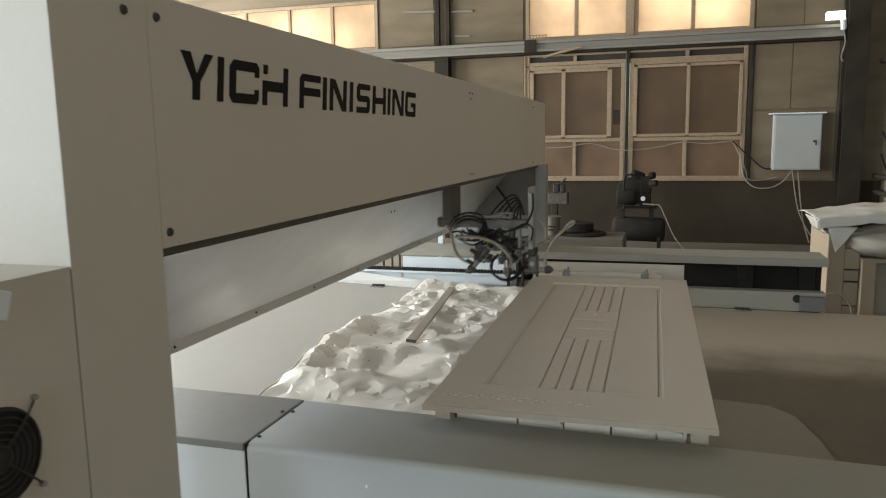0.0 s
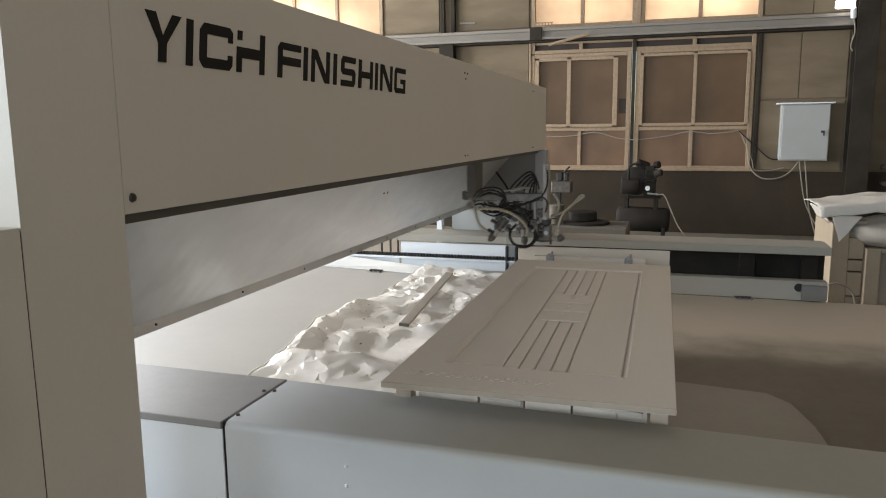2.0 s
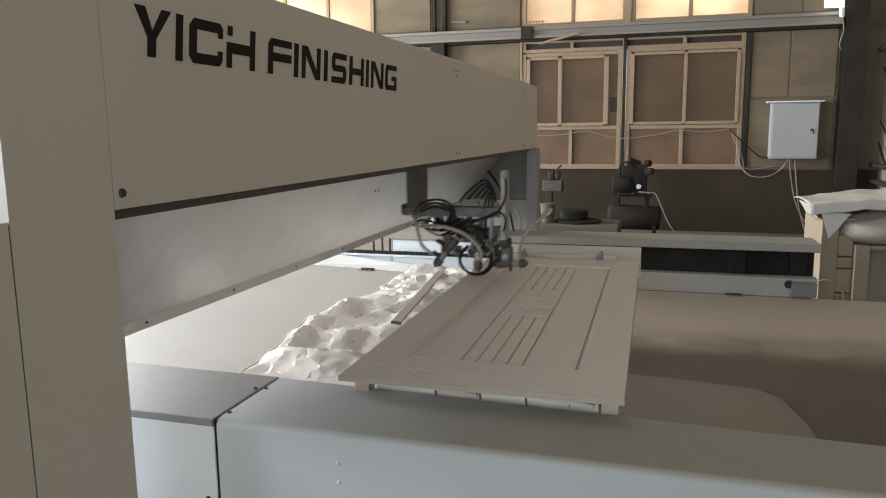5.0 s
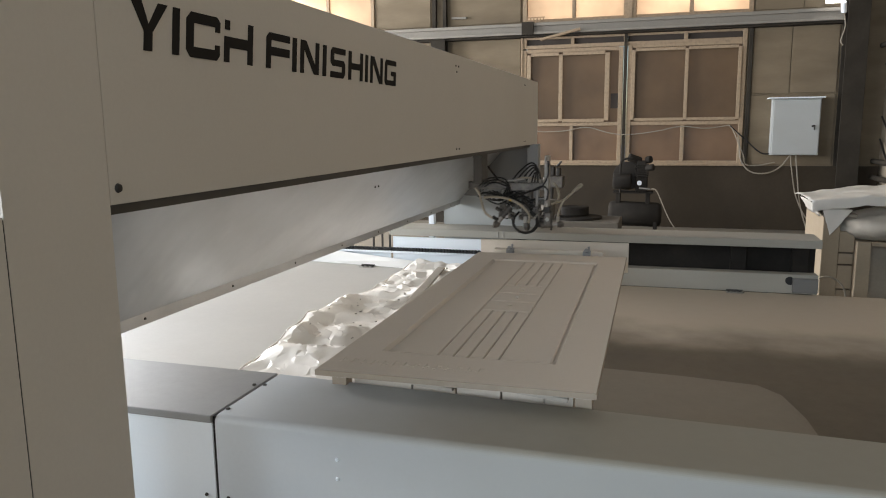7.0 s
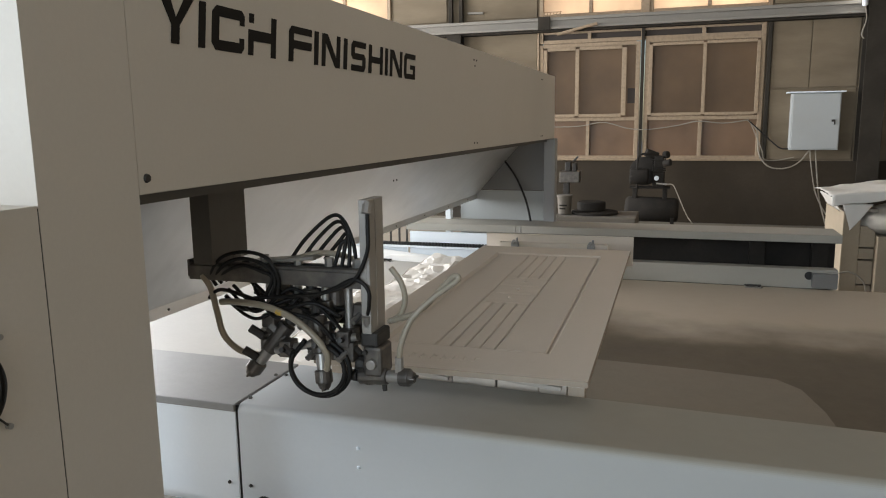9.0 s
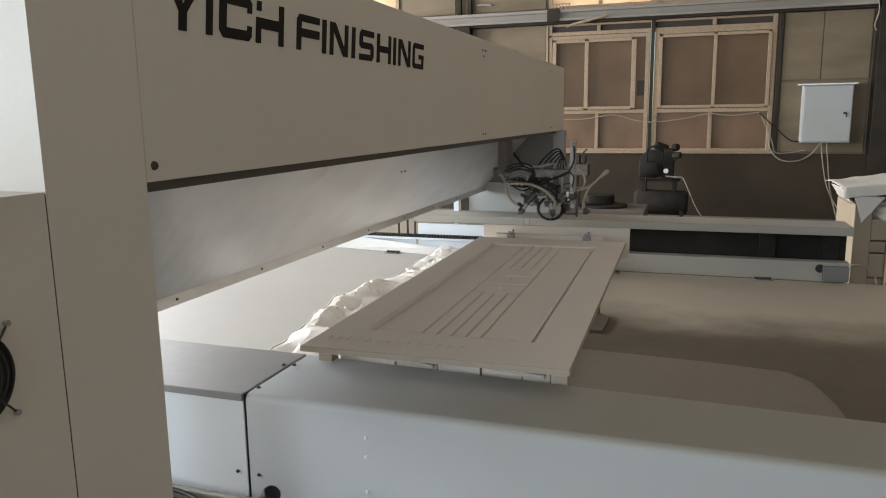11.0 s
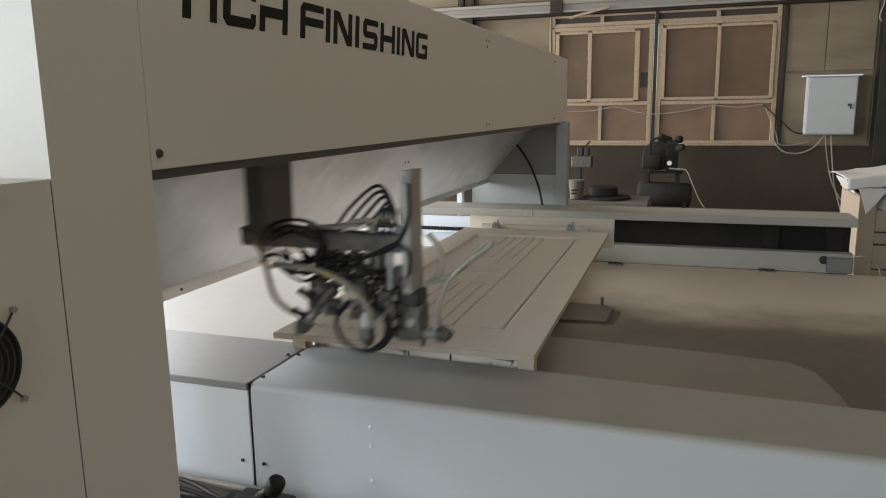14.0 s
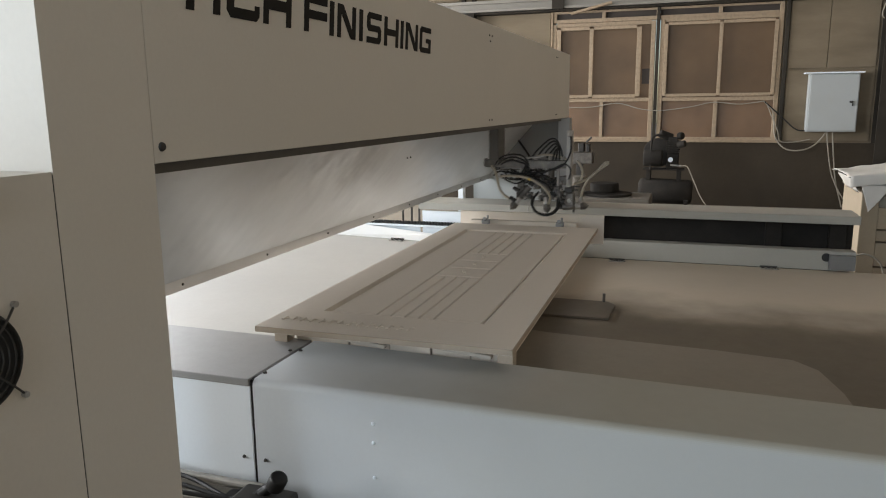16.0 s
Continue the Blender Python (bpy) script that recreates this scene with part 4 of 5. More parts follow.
def fold_set(count, seed, height, slope):
    """Random tents with flat sides: place, direction, length, height and steepness of each."""
    r = np.random.default_rng(seed)
    return (r.uniform(-0.75, 0.45, count), r.uniform(0.75, 3.35, count), r.uniform(0, math.pi, count), r.uniform(0.25, 0.8, count), height * r.uniform(0.25, 1.0, count) ** 1.3, r.uniform(*slope, count))


FOLDS = [fold_set(60, 4, 0.058, (0.18, 0.42)), fold_set(330, 9, 0.034, (0.3, 0.75))]


def film_height(u, v):
    """Loose film: flat facets between sharp folds, a standing edge pocket, calm stretches."""
    x, y, z = film_at(u, v)
    w = noise.noise_vector(Vector((x * 2.3, y * 1.9, 0.4))) * 0.03
    calm = max(0.15, min(1.0, 0.5 + 1.7 * noise.noise(Vector((x * 1.6 + 5, y * 1.2 + 1, 2)))))
    h = 0.0
    for k, (sx, sy, th, stretch, top, steep) in enumerate(FOLDS):
        dx, dy = x + w.x - sx, y + w.y - sy
        a, b = np.abs(dx * np.cos(th) + dy * np.sin(th)), np.abs(dy * np.cos(th) - dx * np.sin(th)) * stretch
        h += max(0.0, float(np.max(top - steep * np.maximum(a, b)))) * (1.0 if k == 0 else calm)
    edge = max(0.0, 1.0 - u / 0.16)
    h += 0.085 * edge * max(0.0, 1.0 - abs(v - 0.33) / (0.26 if v < 0.33 else 0.07)) + 0.055 * max(0.0, 1.0 - abs(u - 0.08) / 0.14) * max(0.0, 1.0 - abs(v - 0.47) / 0.10)
    h += 0.05 * max(0.0, 1.0 - abs(v - 0.10 - 0.06 * u) / 0.05) * max(0.0, 1.0 - abs(u - 0.30) / 0.40) + 0.05 * max(0.0, v - 0.86) / 0.14 * max(0.0, 1.0 - abs(u - 0.06) / 0.2)
    return z + max(0.0, h) * min(1.0, 0.35 + 6.0 * min(u + 0.05, 1 - u, v * 1.5))


def creased_sheet(nx, ny):
    """The thin film, crumpled into uneven flat facets between sharp folds."""
    rng = random.Random(23)
    bm = bmesh.new()
    rows = []
    for j in range(ny + 1):
        row = []
        for i in range(nx + 1):
            u = (i + (rng.uniform(-0.4, 0.4) if 0 < i < nx else 0)) / nx
            v = (j + (rng.uniform(-0.4, 0.4) if 0 < j < ny else 0)) / ny
            row.append(bm.verts.new((*film_at(u, v)[:2], film_height(u, v) + rng.uniform(0.0, 0.006) * (0.25 + 0.75 * (noise.noise(Vector((u * 4.0, v * 9.0, 1.7))) > -0.05)))))
        rows.append(row)
    for j in range(ny):
        for i in range(nx):
            a, b, c, d = rows[j][i], rows[j][i + 1], rows[j + 1][i + 1], rows[j + 1][i]
            along = abs(a.co.z - c.co.z) < abs(b.co.z - d.co.z)
            for tri in (((a, b, c), (a, c, d)) if along else ((a, b, d), (b, c, d))):
                bm.faces.new(tri).smooth = True
    bm.normal_update()
    for e in bm.edges:
        e.smooth = len(e.link_faces) == 2 and e.calc_face_angle() < 0.3
    ext = bmesh.ops.extrude_face_region(bm, geom=bm.faces[:])
    bmesh.ops.translate(bm, vec=(0, 0, -0.0015), verts=[v for v in ext["geom"] if isinstance(v, bmesh.types.BMVert)])
    return bm


film = thing("plastic_film", "crumpled white plastic film on the tray", "plastic film")
part("sheet", creased_sheet(36, 90), PLASTIC, film)
part("folded_edge", tube([film_at(0.0, k / 24)[:2] + (film_height(0.0, k / 24) + 0.002,) for k in range(25)], 0.004, n=6, steps=3), PLASTIC, film, smooth=True)
FLECK = material("grey_paint_fleck", (0.25, 0.23, 0.2), 0.7)
for k in range(26):
    u, v = random.uniform(0.05, 0.5), random.uniform(0.1, 0.6)
    x, y, z = film_at(u, v)
    z = film_height(u, v)
    part("dried_fleck", rod((x, y, z + 0.001), (x + random.uniform(-0.008, 0.008), y + random.uniform(0.004, 0.012), z + 0.004), 0.0025, n=5), FLECK, film)
lath = thing("wooden_lath", "thin worn wooden lath lying on the film", "lath", pose(-0.118, 1.67, 0.604, 0.5, 6, 6.75))
part("strip", box(-0.024, 0.024, 0, 1.25, 0.0, 0.014, 0.003), LATH, lath)
part("cut_end", box(-0.025, 0.025, -0.006, 0.0, -0.001, 0.0145, 0.002), POST, lath)

# tubes, cable and knob under the near rail
lower = thing("guide_tube", "steel guide tubes under the machine bed", "tube")
for y, z in ((-0.10, 0.488), (-0.16, 0.463), (-0.05, 0.512)):
    part("tube", rod((-0.9, y, z), (0.05, y, z), 0.012, n=12), STEEL, lower)
part("tube_clamp", box(-0.06, 0.09, -0.19, -0.03, 0.43, 0.485, 0.005), DARK, lower)
part("stand", box(-0.02, 0.04, -0.13, -0.07, 0.0, 0.44, 0.004), DARK, lower)
lever = thing("lever_handle", "black lever handle by the guide tubes", "handle")
part("shaft", rod((0.06, -0.1, 0.515), (0.140, -0.12, 0.578), 0.012, 0.016, n=14), HOSE, lever, smooth=True)
part("grip", rod((0.127, -0.117, 0.560), (0.150, -0.123, 0.598), 0.023, n=18, bevel=0.008), HOSE, lever, smooth=True)
part("base", box(0.02, 0.17, -0.15, -0.07, 0.50, 0.535, 0.008), DARK, lever)
part("foot", box(0.06, 0.12, -0.13, -0.08, 0.0, 0.5, 0.004), DARK, lever)
for k in range(3):
    cable("black cable lying along the guide tubes", [(-0.9, -0.06 - 0.04 * k, 0.53 + 0.004 * k), (-0.5, -0.09 - 0.03 * k, 0.517), (-0.2, -0.07 - 0.04 * k, 0.522), (0.0, -0.12, 0.512), (0.08, -0.11, 0.538)], 0.006, HOSE)
cable("thin black cable hanging at the end plate", [(-0.16, 3.74, 1.25), (-0.06, 3.72, 1.12), (0.02, 3.70, 0.95), (0.06, 3.68, 0.80)], 0.008, HOSE)

# ---- door board and its carriage ----
DW, DL = 0.773, 2.0
door = thing("door_panel", "flat primed door board with milled grooves", "door")
G, SUNK = 0.009, 0.009
part("board", box(-DW + 0.003, -0.003, 0.003, DL - 0.003, -0.018, -SUNK - 0.0065, 0.0), DOOR, door)
PX0, PX1, PY0, PY1 = -0.652, -0.128, 0.205, 1.81


def rings_mesh(rings):
    """A band of faces from one rectangle to the next: each ring is x0, x1, y0, y1 and its height."""
    bm = bmesh.new()
    loops = [[bm.verts.new((x, y, z)) for x, y in ((x0, y0), (x1, y0), (x1, y1), (x0, y1))] for x0, x1, y0, y1, z in rings]
    for a, b in zip(loops, loops[1:]):
        for k in range(4):
            bm.faces.new((a[k], a[(k + 1) % 4], b[(k + 1) % 4], b[k]))
    return bm


# door board colour taken darker and browner, so the edge's shade is painted in
DARKENED_BOARD = material("darkened_board_brown", (0.40, 0.33, 0.255), 0.8, grain=0.3, grain_size=120, stain=0.4, stain_size=9, bump=0.2, bump_size=200)
STEP = 0.016
part("border", rings_mesh([(-DW + 0.0015, -0.0015, 0.0015, DL - 0.0015, 0.0), (PX0, PX1, PY0, PY1, 0.0), (PX0 + STEP, PX1 - STEP, PY0 + STEP, PY1 - STEP, -SUNK - 0.0058)]), DOOR, door, "flat border with a sloped inner edge")
part("edge_band", rings_mesh([(-DW + 0.004, -0.004, 0.004, DL - 0.004, -0.0178), (-DW, 0, 0, DL, -0.0165), (-DW, 0, 0, DL, -0.0015), (-DW + 0.0015, -0.0015, 0.0015, DL - 0.0015, 0.0)]), DARKENED_BOARD, door, "board edge, its shade put into a darker brown")


def raised(x0, x1, y0, y1, soft=0.003):
    return part("raised_field", box(x0 + G / 2 - 0.003, x1 - G / 2 + 0.003, y0 + G / 2, y1 - G / 2, -SUNK - 0.0055, -SUNK + 0.0045, soft, segments=1), DOOR, door)


raised(PX0 + 0.015, -0.481, PY0 + 0.015, PY1 - 0.015)
raised(-0.296, PX1 - 0.015, PY0 + 0.015, PY1 - 0.015)
lines = (-0.481, -0.434, -0.388, -0.342, -0.296)
for a, b in zip(lines, lines[1:]):
    raised(a, b, PY0 + 0.015, 0.79)
    raised(a, b, 1.235, PY1 - 0.015)
for a, b in ((0.79, 0.94), (0.94, 1.085), (1.085, 1.235)):
    raised(-0.481, -0.296, a, b)
    part("knob", rod((-0.385, (a + b) / 2, -SUNK + 0.003), (-0.385, (a + b) / 2, 0.002), 0.008, n=12, bevel=0.002), DOOR, door)
# carved inscription near the lower end, as plain bars
for k in range(14):
    xw = -0.735 + 0.031 * k
    part("carved_bar", box(xw, xw + 0.008, 0.085, 0.118, -0.0003, 0.0022, 0.0006, segments=1), DOOR, door)
    part("carved_bar", box(xw + 0.009, xw + 0.02, 0.096 + 0.012 * (k % 2), 0.103 + 0.012 * (k % 2), -0.0003, 0.0018, 0.0006, segments=1), DOOR, door)

carriage = thing("conveyor_carriage", "white clamping carriage under the door", "carriage")
part("end_stop", box(-0.83, 0.0, DL + 0.30, DL + 0.315, -0.14, 0.024, 0.002), DOOR, carriage)
part("stop_rail", box(-0.70, -0.12, DL + 0.06, DL + 0.098, -0.03, 0.012, 0.004), DOOR, carriage)
for x in (-0.61, -0.205):
    c = part("clamp", box(x - 0.02, x + 0.02, DL + 0.03, DL + 0.075, -0.02, 0.016, 0.004), GREY_TOP, carriage)
    part("clamp_knob", rod((x, DL + 0.03, 0.02), (x, DL + 0.016, 0.026), 0.010, n=14), GREY_TOP, c)
    part("clamp_bolt", rod((x + 0.01, DL + 0.05, 0.02), (x + 0.01, DL + 0.05, 0.04), 0.006, n=8), GREY_TOP, c)
part("base_plate", box(-DW + 0.06, -0.06, 0.138, DL - 0.03, -0.12, -0.10, 0.002), DOOR, carriage)
for x in (-DW + 0.012, -0.062):
    part("leg", box(x, x + 0.045, 0.085, 0.13, -0.12, -0.0185, 0.002), DARKENED_BOARD, carriage)
for i, (a, b) in enumerate(((-0.705, -0.53), (-0.525, -0.40), (-0.395, -0.27), (-0.265, -0.15), (-0.145, -0.07))):
    part("skirt_panel", box(a, b, 0.12 + 0.003 * (i % 2), 0.135, -0.12, -0.0195, 0.001), DOOR, carriage)
for a, b in ((-0.56, -0.40), (-0.26, -0.08)):
    part("loose_slat", box(a, b, 0.09, 0.115, -0.058, -0.046, 0.002, turn=Matrix.Translation(((a + b) / 2, 0.02, -0.05)) @ Matrix.Rotation(radians(6), 4, "Y") @ Matrix.Translation((-(a + b) / 2, -0.02, 0.05))), LATH, carriage)
for x in (-0.63, -0.17):
    part("side_rail", box(x - 0.03, x + 0.03, 0.14, DL + 0.2995, -0.10, -0.0185, 0.003), DOOR, carriage)
moving_with_carriage = [door, carriage]

# ---- spray head ----
spray_head = thing("paint_sprayer", "paint sprayer with metal guns and looped black hoses", "paint sprayer")
part("carriage_post", box(-0.003, 0.050, -0.05, 0.10, 1.19, 1.46, 0.002), POST, spray_head, "dark sliding post")
arm = part("arm", box(-0.03, 0.44, -0.028, 0.03, 1.163, 1.192, 0.003), GUN, spray_head, "slotted metal arm")
part("arm_side", box(-0.03, 0.43, -0.034, -0.028, 1.150, 1.185, 0.001), GUN, arm)
part("end_cap", box(-0.037, -0.030, -0.03, 0.03, 1.155, 1.197, 0.002), GUN, arm)
part("slot", box(0.10, 0.38, -0.006, 0.006, 1.1915, 1.1935), SHADOW_GAP, arm)
for x in (0.09, 0.16, 0.25, 0.33, 0.40):
    part("arm_bolt", rod((x, 0.0, 1.192), (x, 0.0, 1.212), 0.011, n=6), STEEL, arm)
    part("arm_nut", rod((x, 0.0, 1.163), (x, 0.0, 1.148), 0.013, n=6), GUN, arm)
part("bent_plate", box(0.13, 0.30, -0.02, 0.025, 1.198, 1.206, 0.002, turn=Matrix.Translation((0.2, 0, 1.2)) @ Matrix.Rotation(radians(-6), 4, "Y") @ Matrix.Translation((-0.2, 0, -1.2))), STEEL, spray_head)
up = part("upright", box(0.426, 0.449, -0.042, 0.042, 1.05, 1.352, 0.002), UPRIGHT, spray_head, "grey metal profile standing upright")
part("groove", box(0.4485, 0.4505, -0.006, 0.006, 1.06, 1.35), UPRIGHT, up)
part("groove", box(0.438, 0.442, -0.0435, -0.0415, 1.06, 1.35), UPRIGHT, up)
part("joint_block", box(0.42, 0.462, -0.04, 0.04, 1.018, 1.052, 0.006), DARK, spray_head)
jb = part("joint_block", box(0.422, 0.468, -0.035, 0.035, 0.945, 1.018, 0.008), GUN, spray_head)
part("joint_bolt", rod((0.445, -0.035, 0.978), (0.445, -0.045, 0.978), 0.012, n=16, bevel=0.002), STEEL, jb)
part("joint_bolt", rod((0.43, -0.035, 1.005), (0.43, -0.042, 1.005), 0.006, n=8), DARK, jb)
part("side_knob", rod((0.42, 0.0, 0.965), (0.392, -0.005, 0.968), 0.017, n=14, bevel=0.003), DARK, jb)


def spray_gun(base, tip, knob_side):
    """A spray gun: body, stepped barrel, air cap with horns, needle knob, hose nipple."""
    a, b = Vector(base), Vector(tip)
    d = (b - a).normalized()
    side = d.cross(Vector((0, 1, 0))).normalized() * knob_side
    n = (b - a).length
    g = part("spray_gun", rod(a, a + d * n * 0.5, 0.021, 0.019, n=18, bevel=0.003), GUN, spray_head, "metal spray gun", smooth=False)
    part("gun_body", rod(a + d * n * 0.18 - side * 0.018, a + d * n * 0.18 + side * 0.034, 0.017, n=8, bevel=0.003), GUN, g)
    part("barrel", rod(a + d * n * 0.5, a + d * n * 0.78, 0.0145, n=18, bevel=0.002), STEEL, g)
    part("collar", rod(a + d * n * 0.72, a + d * n * 0.9, 0.0205, n=18, bevel=0.003), GUN, g)
    part("air_cap", rod(a + d * n * 0.9, a + d * n * 0.97, 0.017, 0.012, n=18), GUN, g)
    part("nozzle", rod(a + d * n * 0.96, b, 0.005, 0.003, n=10), DARK, g)
    for s in (-1, 1):
        w = d.cross(side).normalized() * s
        part("cap_horn", rod(a + d * n * 0.93 + w * 0.012, b + w * 0.011, 0.0045, 0.003, n=8), GUN, g)
    part("needle_knob", rod(a - d * 0.006, a - d * 0.03, 0.0155, 0.012, n=14, bevel=0.002), DARK, g)
    part("hose_nipple", rod(a + d * n * 0.3 + side * 0.012, a + d * n * 0.3 + side * 0.045, 0.007, n=10), STEEL, g)
    part("nipple_nut", rod(a + d * n * 0.3 + side * 0.02, a + d * n * 0.3 + side * 0.032, 0.0105, n=6), GUN, g)
    part("lock_screw", rod(a + d * n * 0.42 - side * 0.012, a + d * n * 0.42 - side * 0.034, 0.006, n=8), DARK, g)
    return g


spray_gun((0.215, 0.0, 1.045), (0.118, -0.03, 0.918), -1)
spray_gun((0.300, -0.01, 1.075), (0.327, -0.04, 0.905), 1)
spray_gun((0.405, -0.01, 0.940), (0.545, -0.02, 0.950), 1)
spray_gun((0.36, 0.06, 1.06), (0.40, 0.09, 0.93), -1)
for x, z0, y in ((0.170, 1.05, 0.0), (0.376, 1.03, 0.0), (0.312, 1.09, 0.01), (0.235, 1.07, 0.02)):
    part("hanger_rod", rod((x, y, 1.165), (x, y, z0), 0.0095, n=12), STEEL, spray_head)
    part("rod_clamp", box(x - 0.018, x + 0.018, y - 0.018, y + 0.018, z0 - 0.012, z0 + 0.02, 0.004), GUN, spray_head)
part("cross_bar", rod((0.19, -0.02, 0.985), (0.405, -0.02, 1.035), 0.0095, n=12), STEEL, spray_head)
for x, z in ((0.225, 0.995), (0.31, 1.012), (0.375, 1.03)):
    part("bar_clamp", box(x - 0.016, x + 0.016, -0.04, 0.0, z - 0.02, z + 0.02, 0.005), GUN, spray_head)
    part("wing_screw", rod((x, -0.04, z), (x + 0.004, -0.062, z + 0.006), 0.006, n=8), DARK, spray_head)
for x, y, z, r in ((0.27, 0.02, 1.11, 0.022), (0.33, 0.03, 1.115, 0.02), (0.20, 0.0, 1.09, 0.017), (0.35, -0.02, 1.0, 0.017), (0.16, -0.01, 0.99, 0.015)):
    part("valve", rod((x, y, z - 0.022), (x, y, z + 0.022), r, n=16, bevel=0.004), GUN, spray_head, smooth=False)
    part("valve_cap", rod((x, y, z + 0.022), (x, y, z + 0.032), r * 0.6, n=10), DARK, spray_head)


for k, (x, y, z) in enumerate(((0.19, 0.03, 1.12), (0.25, 0.04, 1.05), (0.34, 0.05, 1.07), (0.40, 0.02, 1.08), (0.38, -0.02, 1.0), (0.29, 0.0, 0.99))):
    m = part("manifold", box(x - 0.02, x + 0.02, y - 0.016, y + 0.016, z - 0.024, z + 0.024, 0.005), GUN, spray_head)
    part("manifold_fitting", rod((x + 0.016, y, z + 0.01), (x + 0.04, y - 0.01, z - 0.004), 0.0065, n=8), DARK, m)
    part("manifold_fitting", rod((x, y - 0.014, z), (x - 0.006, y - 0.04, z - 0.012), 0.0075, n=6), STEEL, m)
for x, z in ((0.165, 1.02), (0.145, 0.965), (0.25, 0.98)):
    part("adjuster", rod((x, -0.03, z), (x - 0.03, -0.04, z + 0.022), 0.0105, n=10, bevel=0.002), DARK, spray_head)


def hose(points, r=0.0046, mat=HOSE, label=""):
    return part("hose", tube(points, r, n=9, steps=9), mat, spray_head, label, smooth=True)


# black air hoses
for k in range(4):
    s = 0.012 * k
    hose([(0.222 + 2.4 * s, 0.02, 1.203), (0.262 + 1.9 * s, 0.02 + 0.01 * k, 1.252 - 0.004 * k), (0.322 + s * 0.9, 0.025 + 0.008 * k, 1.303 - 0.013 * k), (0.358 + s * 0.5, 0.02, 1.300 - 0.017 * k), (0.388 - 0.010 * k, 0.01, 1.245), (0.398 - 0.019 * k, 0.0, 1.185)])
for k in range(3):
    s = 0.016 * k
    hose([(0.035 + s, -0.02, 1.135 + s * 0.4), (0.03 + s, -0.03, 1.165), (0.065 + s, -0.035, 1.207 - s * 0.7), (0.13, -0.04, 1.224 - s), (0.19 - s * 0.5, -0.04, 1.212 - s), (0.218 - s * 0.5, -0.04, 1.165), (0.21 - s, -0.035, 1.12)])
hose([(0.445, -0.036, 1.331), (0.450, -0.048, 1.29), (0.447, -0.05, 1.235), (0.41, -0.05, 1.17), (0.335, -0.05, 1.14), (0.25, -0.04, 1.125), (0.15, -0.04, 1.115)])
hose([(0.30, -0.045, 1.125), (0.36, -0.05, 1.15), (0.415, -0.05, 1.175), (0.447, -0.05, 1.155), (0.448, -0.048, 1.12), (0.437, -0.036, 1.086)])
hose([(0.02, -0.03, 1.105), (0.06, -0.04, 1.13), (0.13, -0.045, 1.12), (0.22, -0.04, 1.095), (0.30, -0.03, 1.11), (0.36, -0.02, 1.08)])
hose([(0.09, -0.03, 1.14), (0.15, -0.045, 1.105), (0.24, -0.05, 1.09), (0.31, -0.04, 1.07), (0.35, -0.03, 1.02), (0.365, -0.03, 0.985)])
hose([(0.06, -0.02, 1.11), (0.12, -0.035, 1.085), (0.2, -0.03, 1.10), (0.29, 0.02, 1.13), (0.34, 0.03, 1.10)], 0.005)
tangle = random.Random(11)
for k in range(9):
    xa, xb = tangle.uniform(0.06, 0.2), tangle.uniform(0.26, 0.42)
    za, zb = tangle.uniform(1.09, 1.14), tangle.uniform(1.03, 1.12)
    ya = tangle.uniform(-0.03, 0.05)
    hose([(xa, ya, za), (xa * 0.7 + xb * 0.3, ya - 0.02, tangle.uniform(1.06, 1.13)), (xa * 0.4 + xb * 0.6, ya + 0.01, tangle.uniform(1.05, 1.14)), (xb, ya, zb)], 0.0042)
# hanging ring
for k in range(2):
    rr = 0.076 - 0.007 * k
    hose([(0.275, -0.03, 1.02), (0.252, -0.035, 0.99)] + [(0.315 + rr * math.cos(a), -0.04 - 0.012 * k, 0.960 + rr * 0.9 * math.sin(a)) for a in [math.pi * 0.86 + i * math.pi / 6 for i in range(10)]] + [(0.36, -0.03, 1.0), (0.345, -0.02, 1.04)], 0.0058)
# milky paint hoses
hose([(0.005, -0.03, 1.160), (0.030, -0.035, 1.13), (0.046, -0.04, 1.075), (0.065, -0.045, 1.02), (0.10, -0.04, 0.985), (0.135, -0.03, 0.972)], 0.0078, CLEAR_HOSE, "milky paint hose")
hose([(0.06, -0.04, 1.10), (0.11, -0.055, 1.107), (0.19, -0.06, 1.103), (0.26, -0.06, 1.08), (0.315, -0.06, 1.04), (0.342, -0.055, 1.0), (0.337, -0.045, 0.965), (0.325, -0.035, 0.95)], 0.0078, CLEAR_HOSE, "milky paint hose")
part("hose_tape", rod((0.222, -0.06, 1.0945), (0.236, -0.06, 1.0895), 0.0083, n=12), material("yellow_tape", (0.6, 0.4, 0.06), 0.6), spray_head, "yellow tape mark")
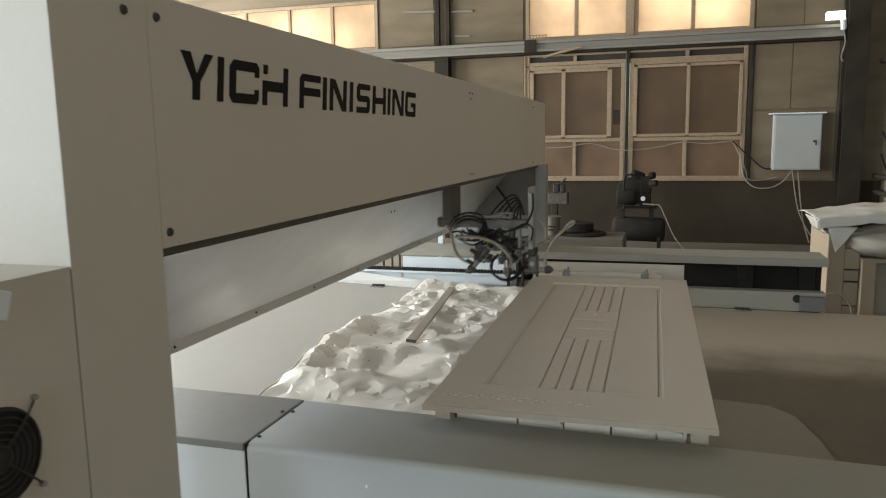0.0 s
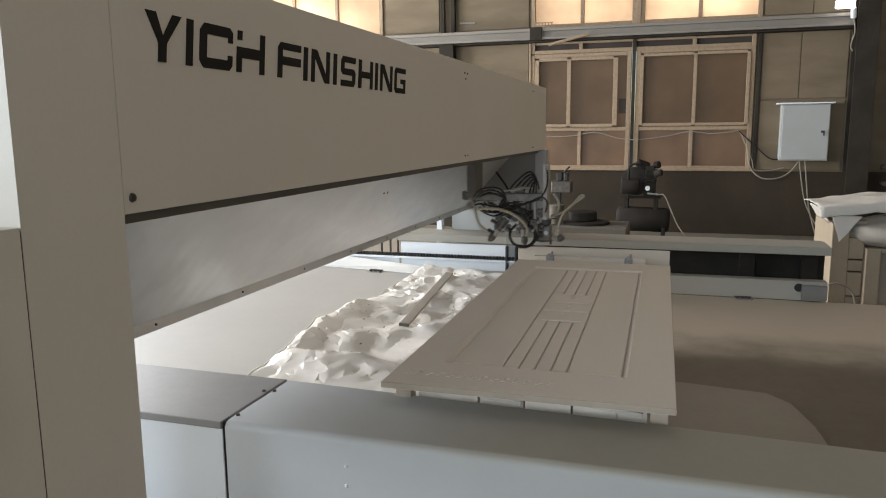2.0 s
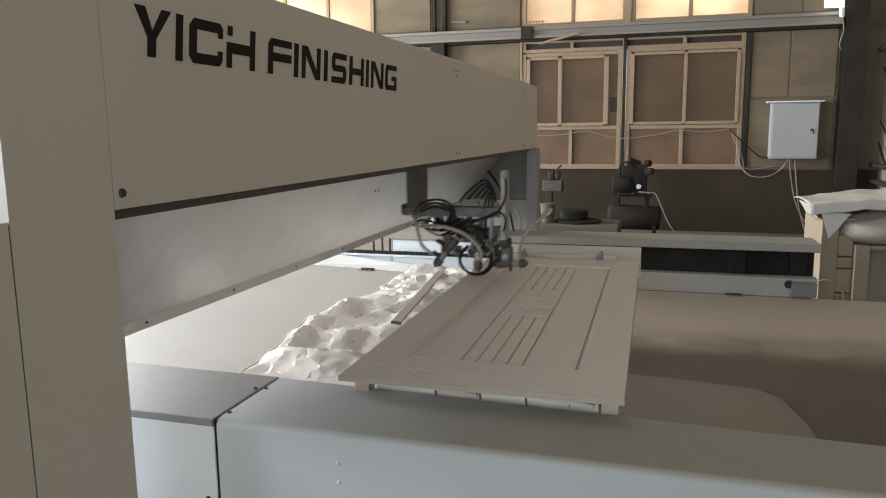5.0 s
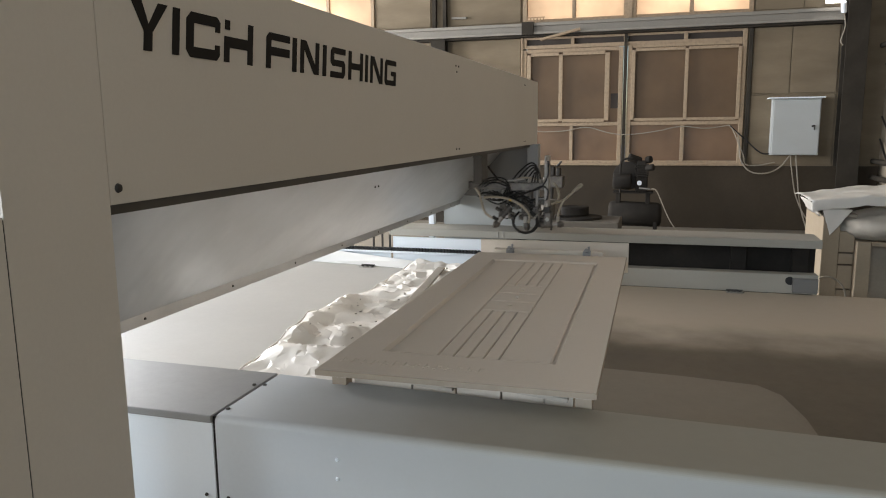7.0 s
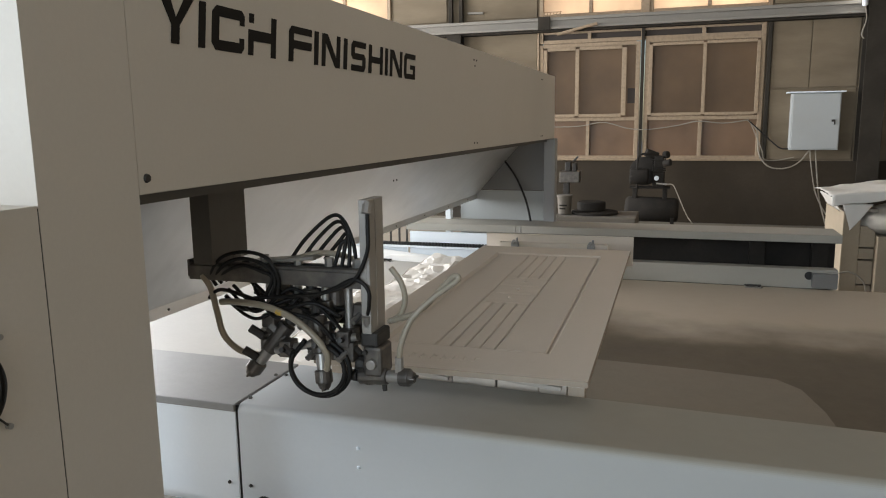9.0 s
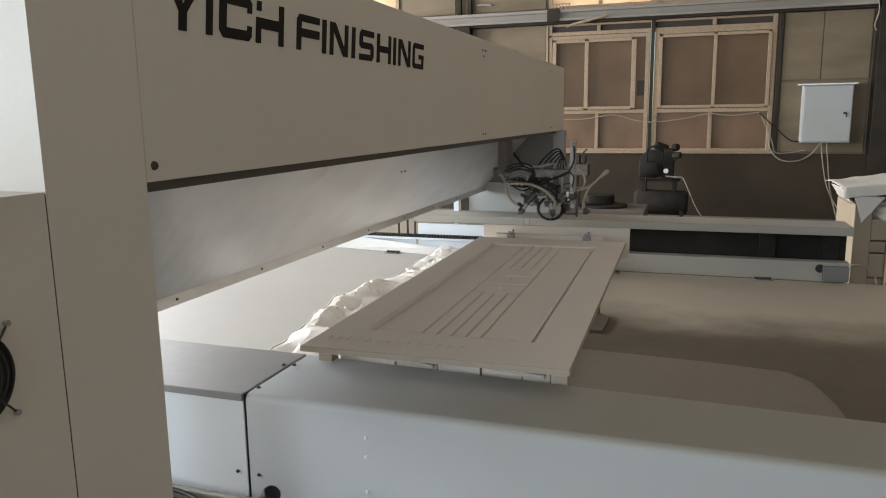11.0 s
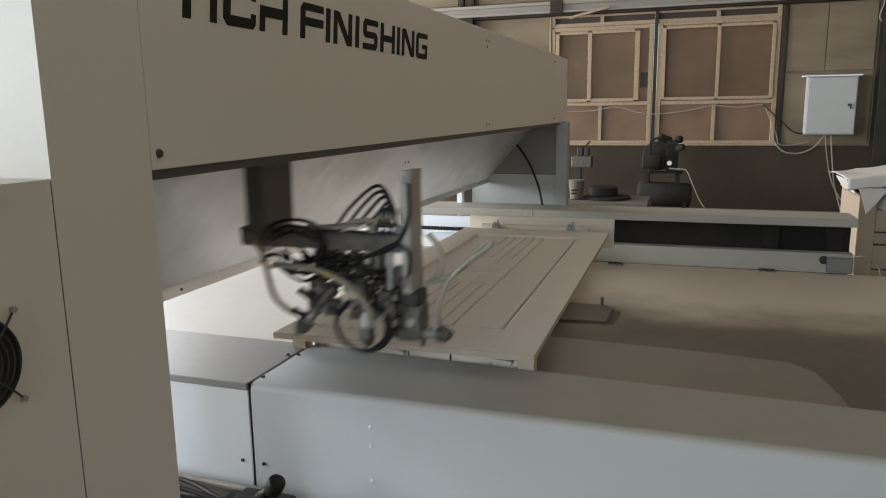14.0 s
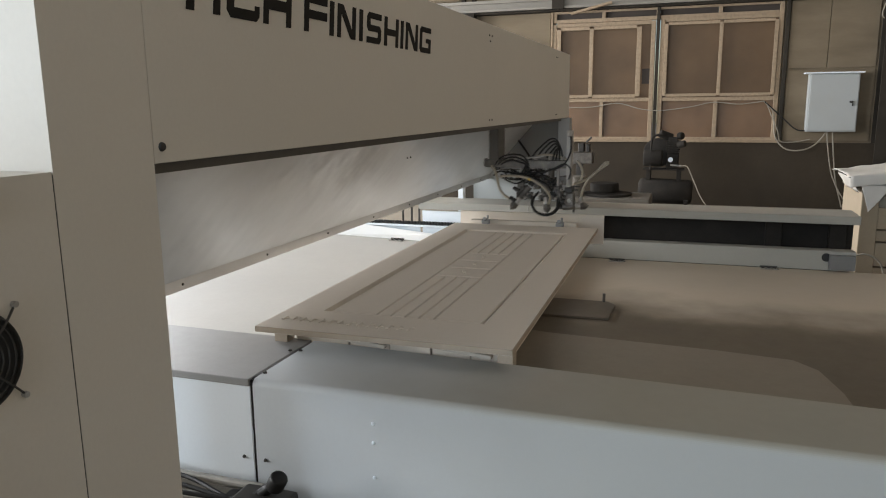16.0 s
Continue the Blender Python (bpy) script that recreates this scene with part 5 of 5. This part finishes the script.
hose([(0.505, -0.02, 0.985), (0.512, -0.02, 1.03), (0.535, -0.01, 1.085), (0.585, 0.0, 1.135), (0.632, 0.0, 1.170), (0.640, 0.0, 1.182), (0.622, 0.005, 1.178), (0.575, 0.01, 1.125), (0.545, 0.01, 1.098), (0.51, 0.015, 1.080), (0.47, 0.03, 1.065)], 0.0068, CLEAR_HOSE, "milky paint hose loop")
hose([(0.47, 0.03, 1.19), (0.495, 0.03, 1.155), (0.503, 0.03, 1.115), (0.49, 0.03, 1.08), (0.46, 0.035, 1.06)], 0.0068, CLEAR_HOSE, "milky paint hose")
hose([(0.23, 0.015, 1.20), (0.29, 0.02, 1.218), (0.36, 0.02, 1.214), (0.42, 0.01, 1.195)], 0.0068, CLEAR_HOSE)
for p, q in (((0.445, -0.034, 1.345), (0.445, -0.045, 1.322)), ((0.437, -0.034, 1.07), (0.437, -0.042, 1.092)), ((0.505, -0.02, 0.96), (0.505, -0.02, 0.995)), ((0.13, -0.03, 0.972), (0.152, -0.02, 0.965))):
    part("hose_fitting", rod(p, q, 0.0105, n=8), STEEL, spray_head)


# ---- what moves ----
SPEED = -0.0343
DOOR_X, DOOR_Y, DOOR_Z, DOOR_YAW = 1.199, 0.226, 0.86, 0.75
STROKE_FAR, STROKE_NEAR, HALF, FIRST_FAR, ROUND = 3.70, -0.25, 2.609, 1.18, 0.2


def stroke(t):
    """The spray head's place along the beam: to and fro at one speed, with short turns."""
    def tri(s):
        k = ((s - FIRST_FAR) / HALF) % 2.0
        return STROKE_FAR + (STROKE_NEAR - STROKE_FAR) * (k if k < 1 else 2 - k)
    n = 9
    return sum(tri(t + ROUND * (2 * i / (n - 1) - 1)) for i in range(n)) / n


def motions():
    for ob in moving_with_carriage:
        walk(ob, [(t, pose(DOOR_X + SPEED * t, DOOR_Y, DOOR_Z, 0, 0, DOOR_YAW)) for t in (0.0, 4.0, 8.0, 12.0, 16.0)])
    walk(spray_head, [(i / 10, pose(0, stroke(i / 10), 0)) for i in range(161)])


motions()
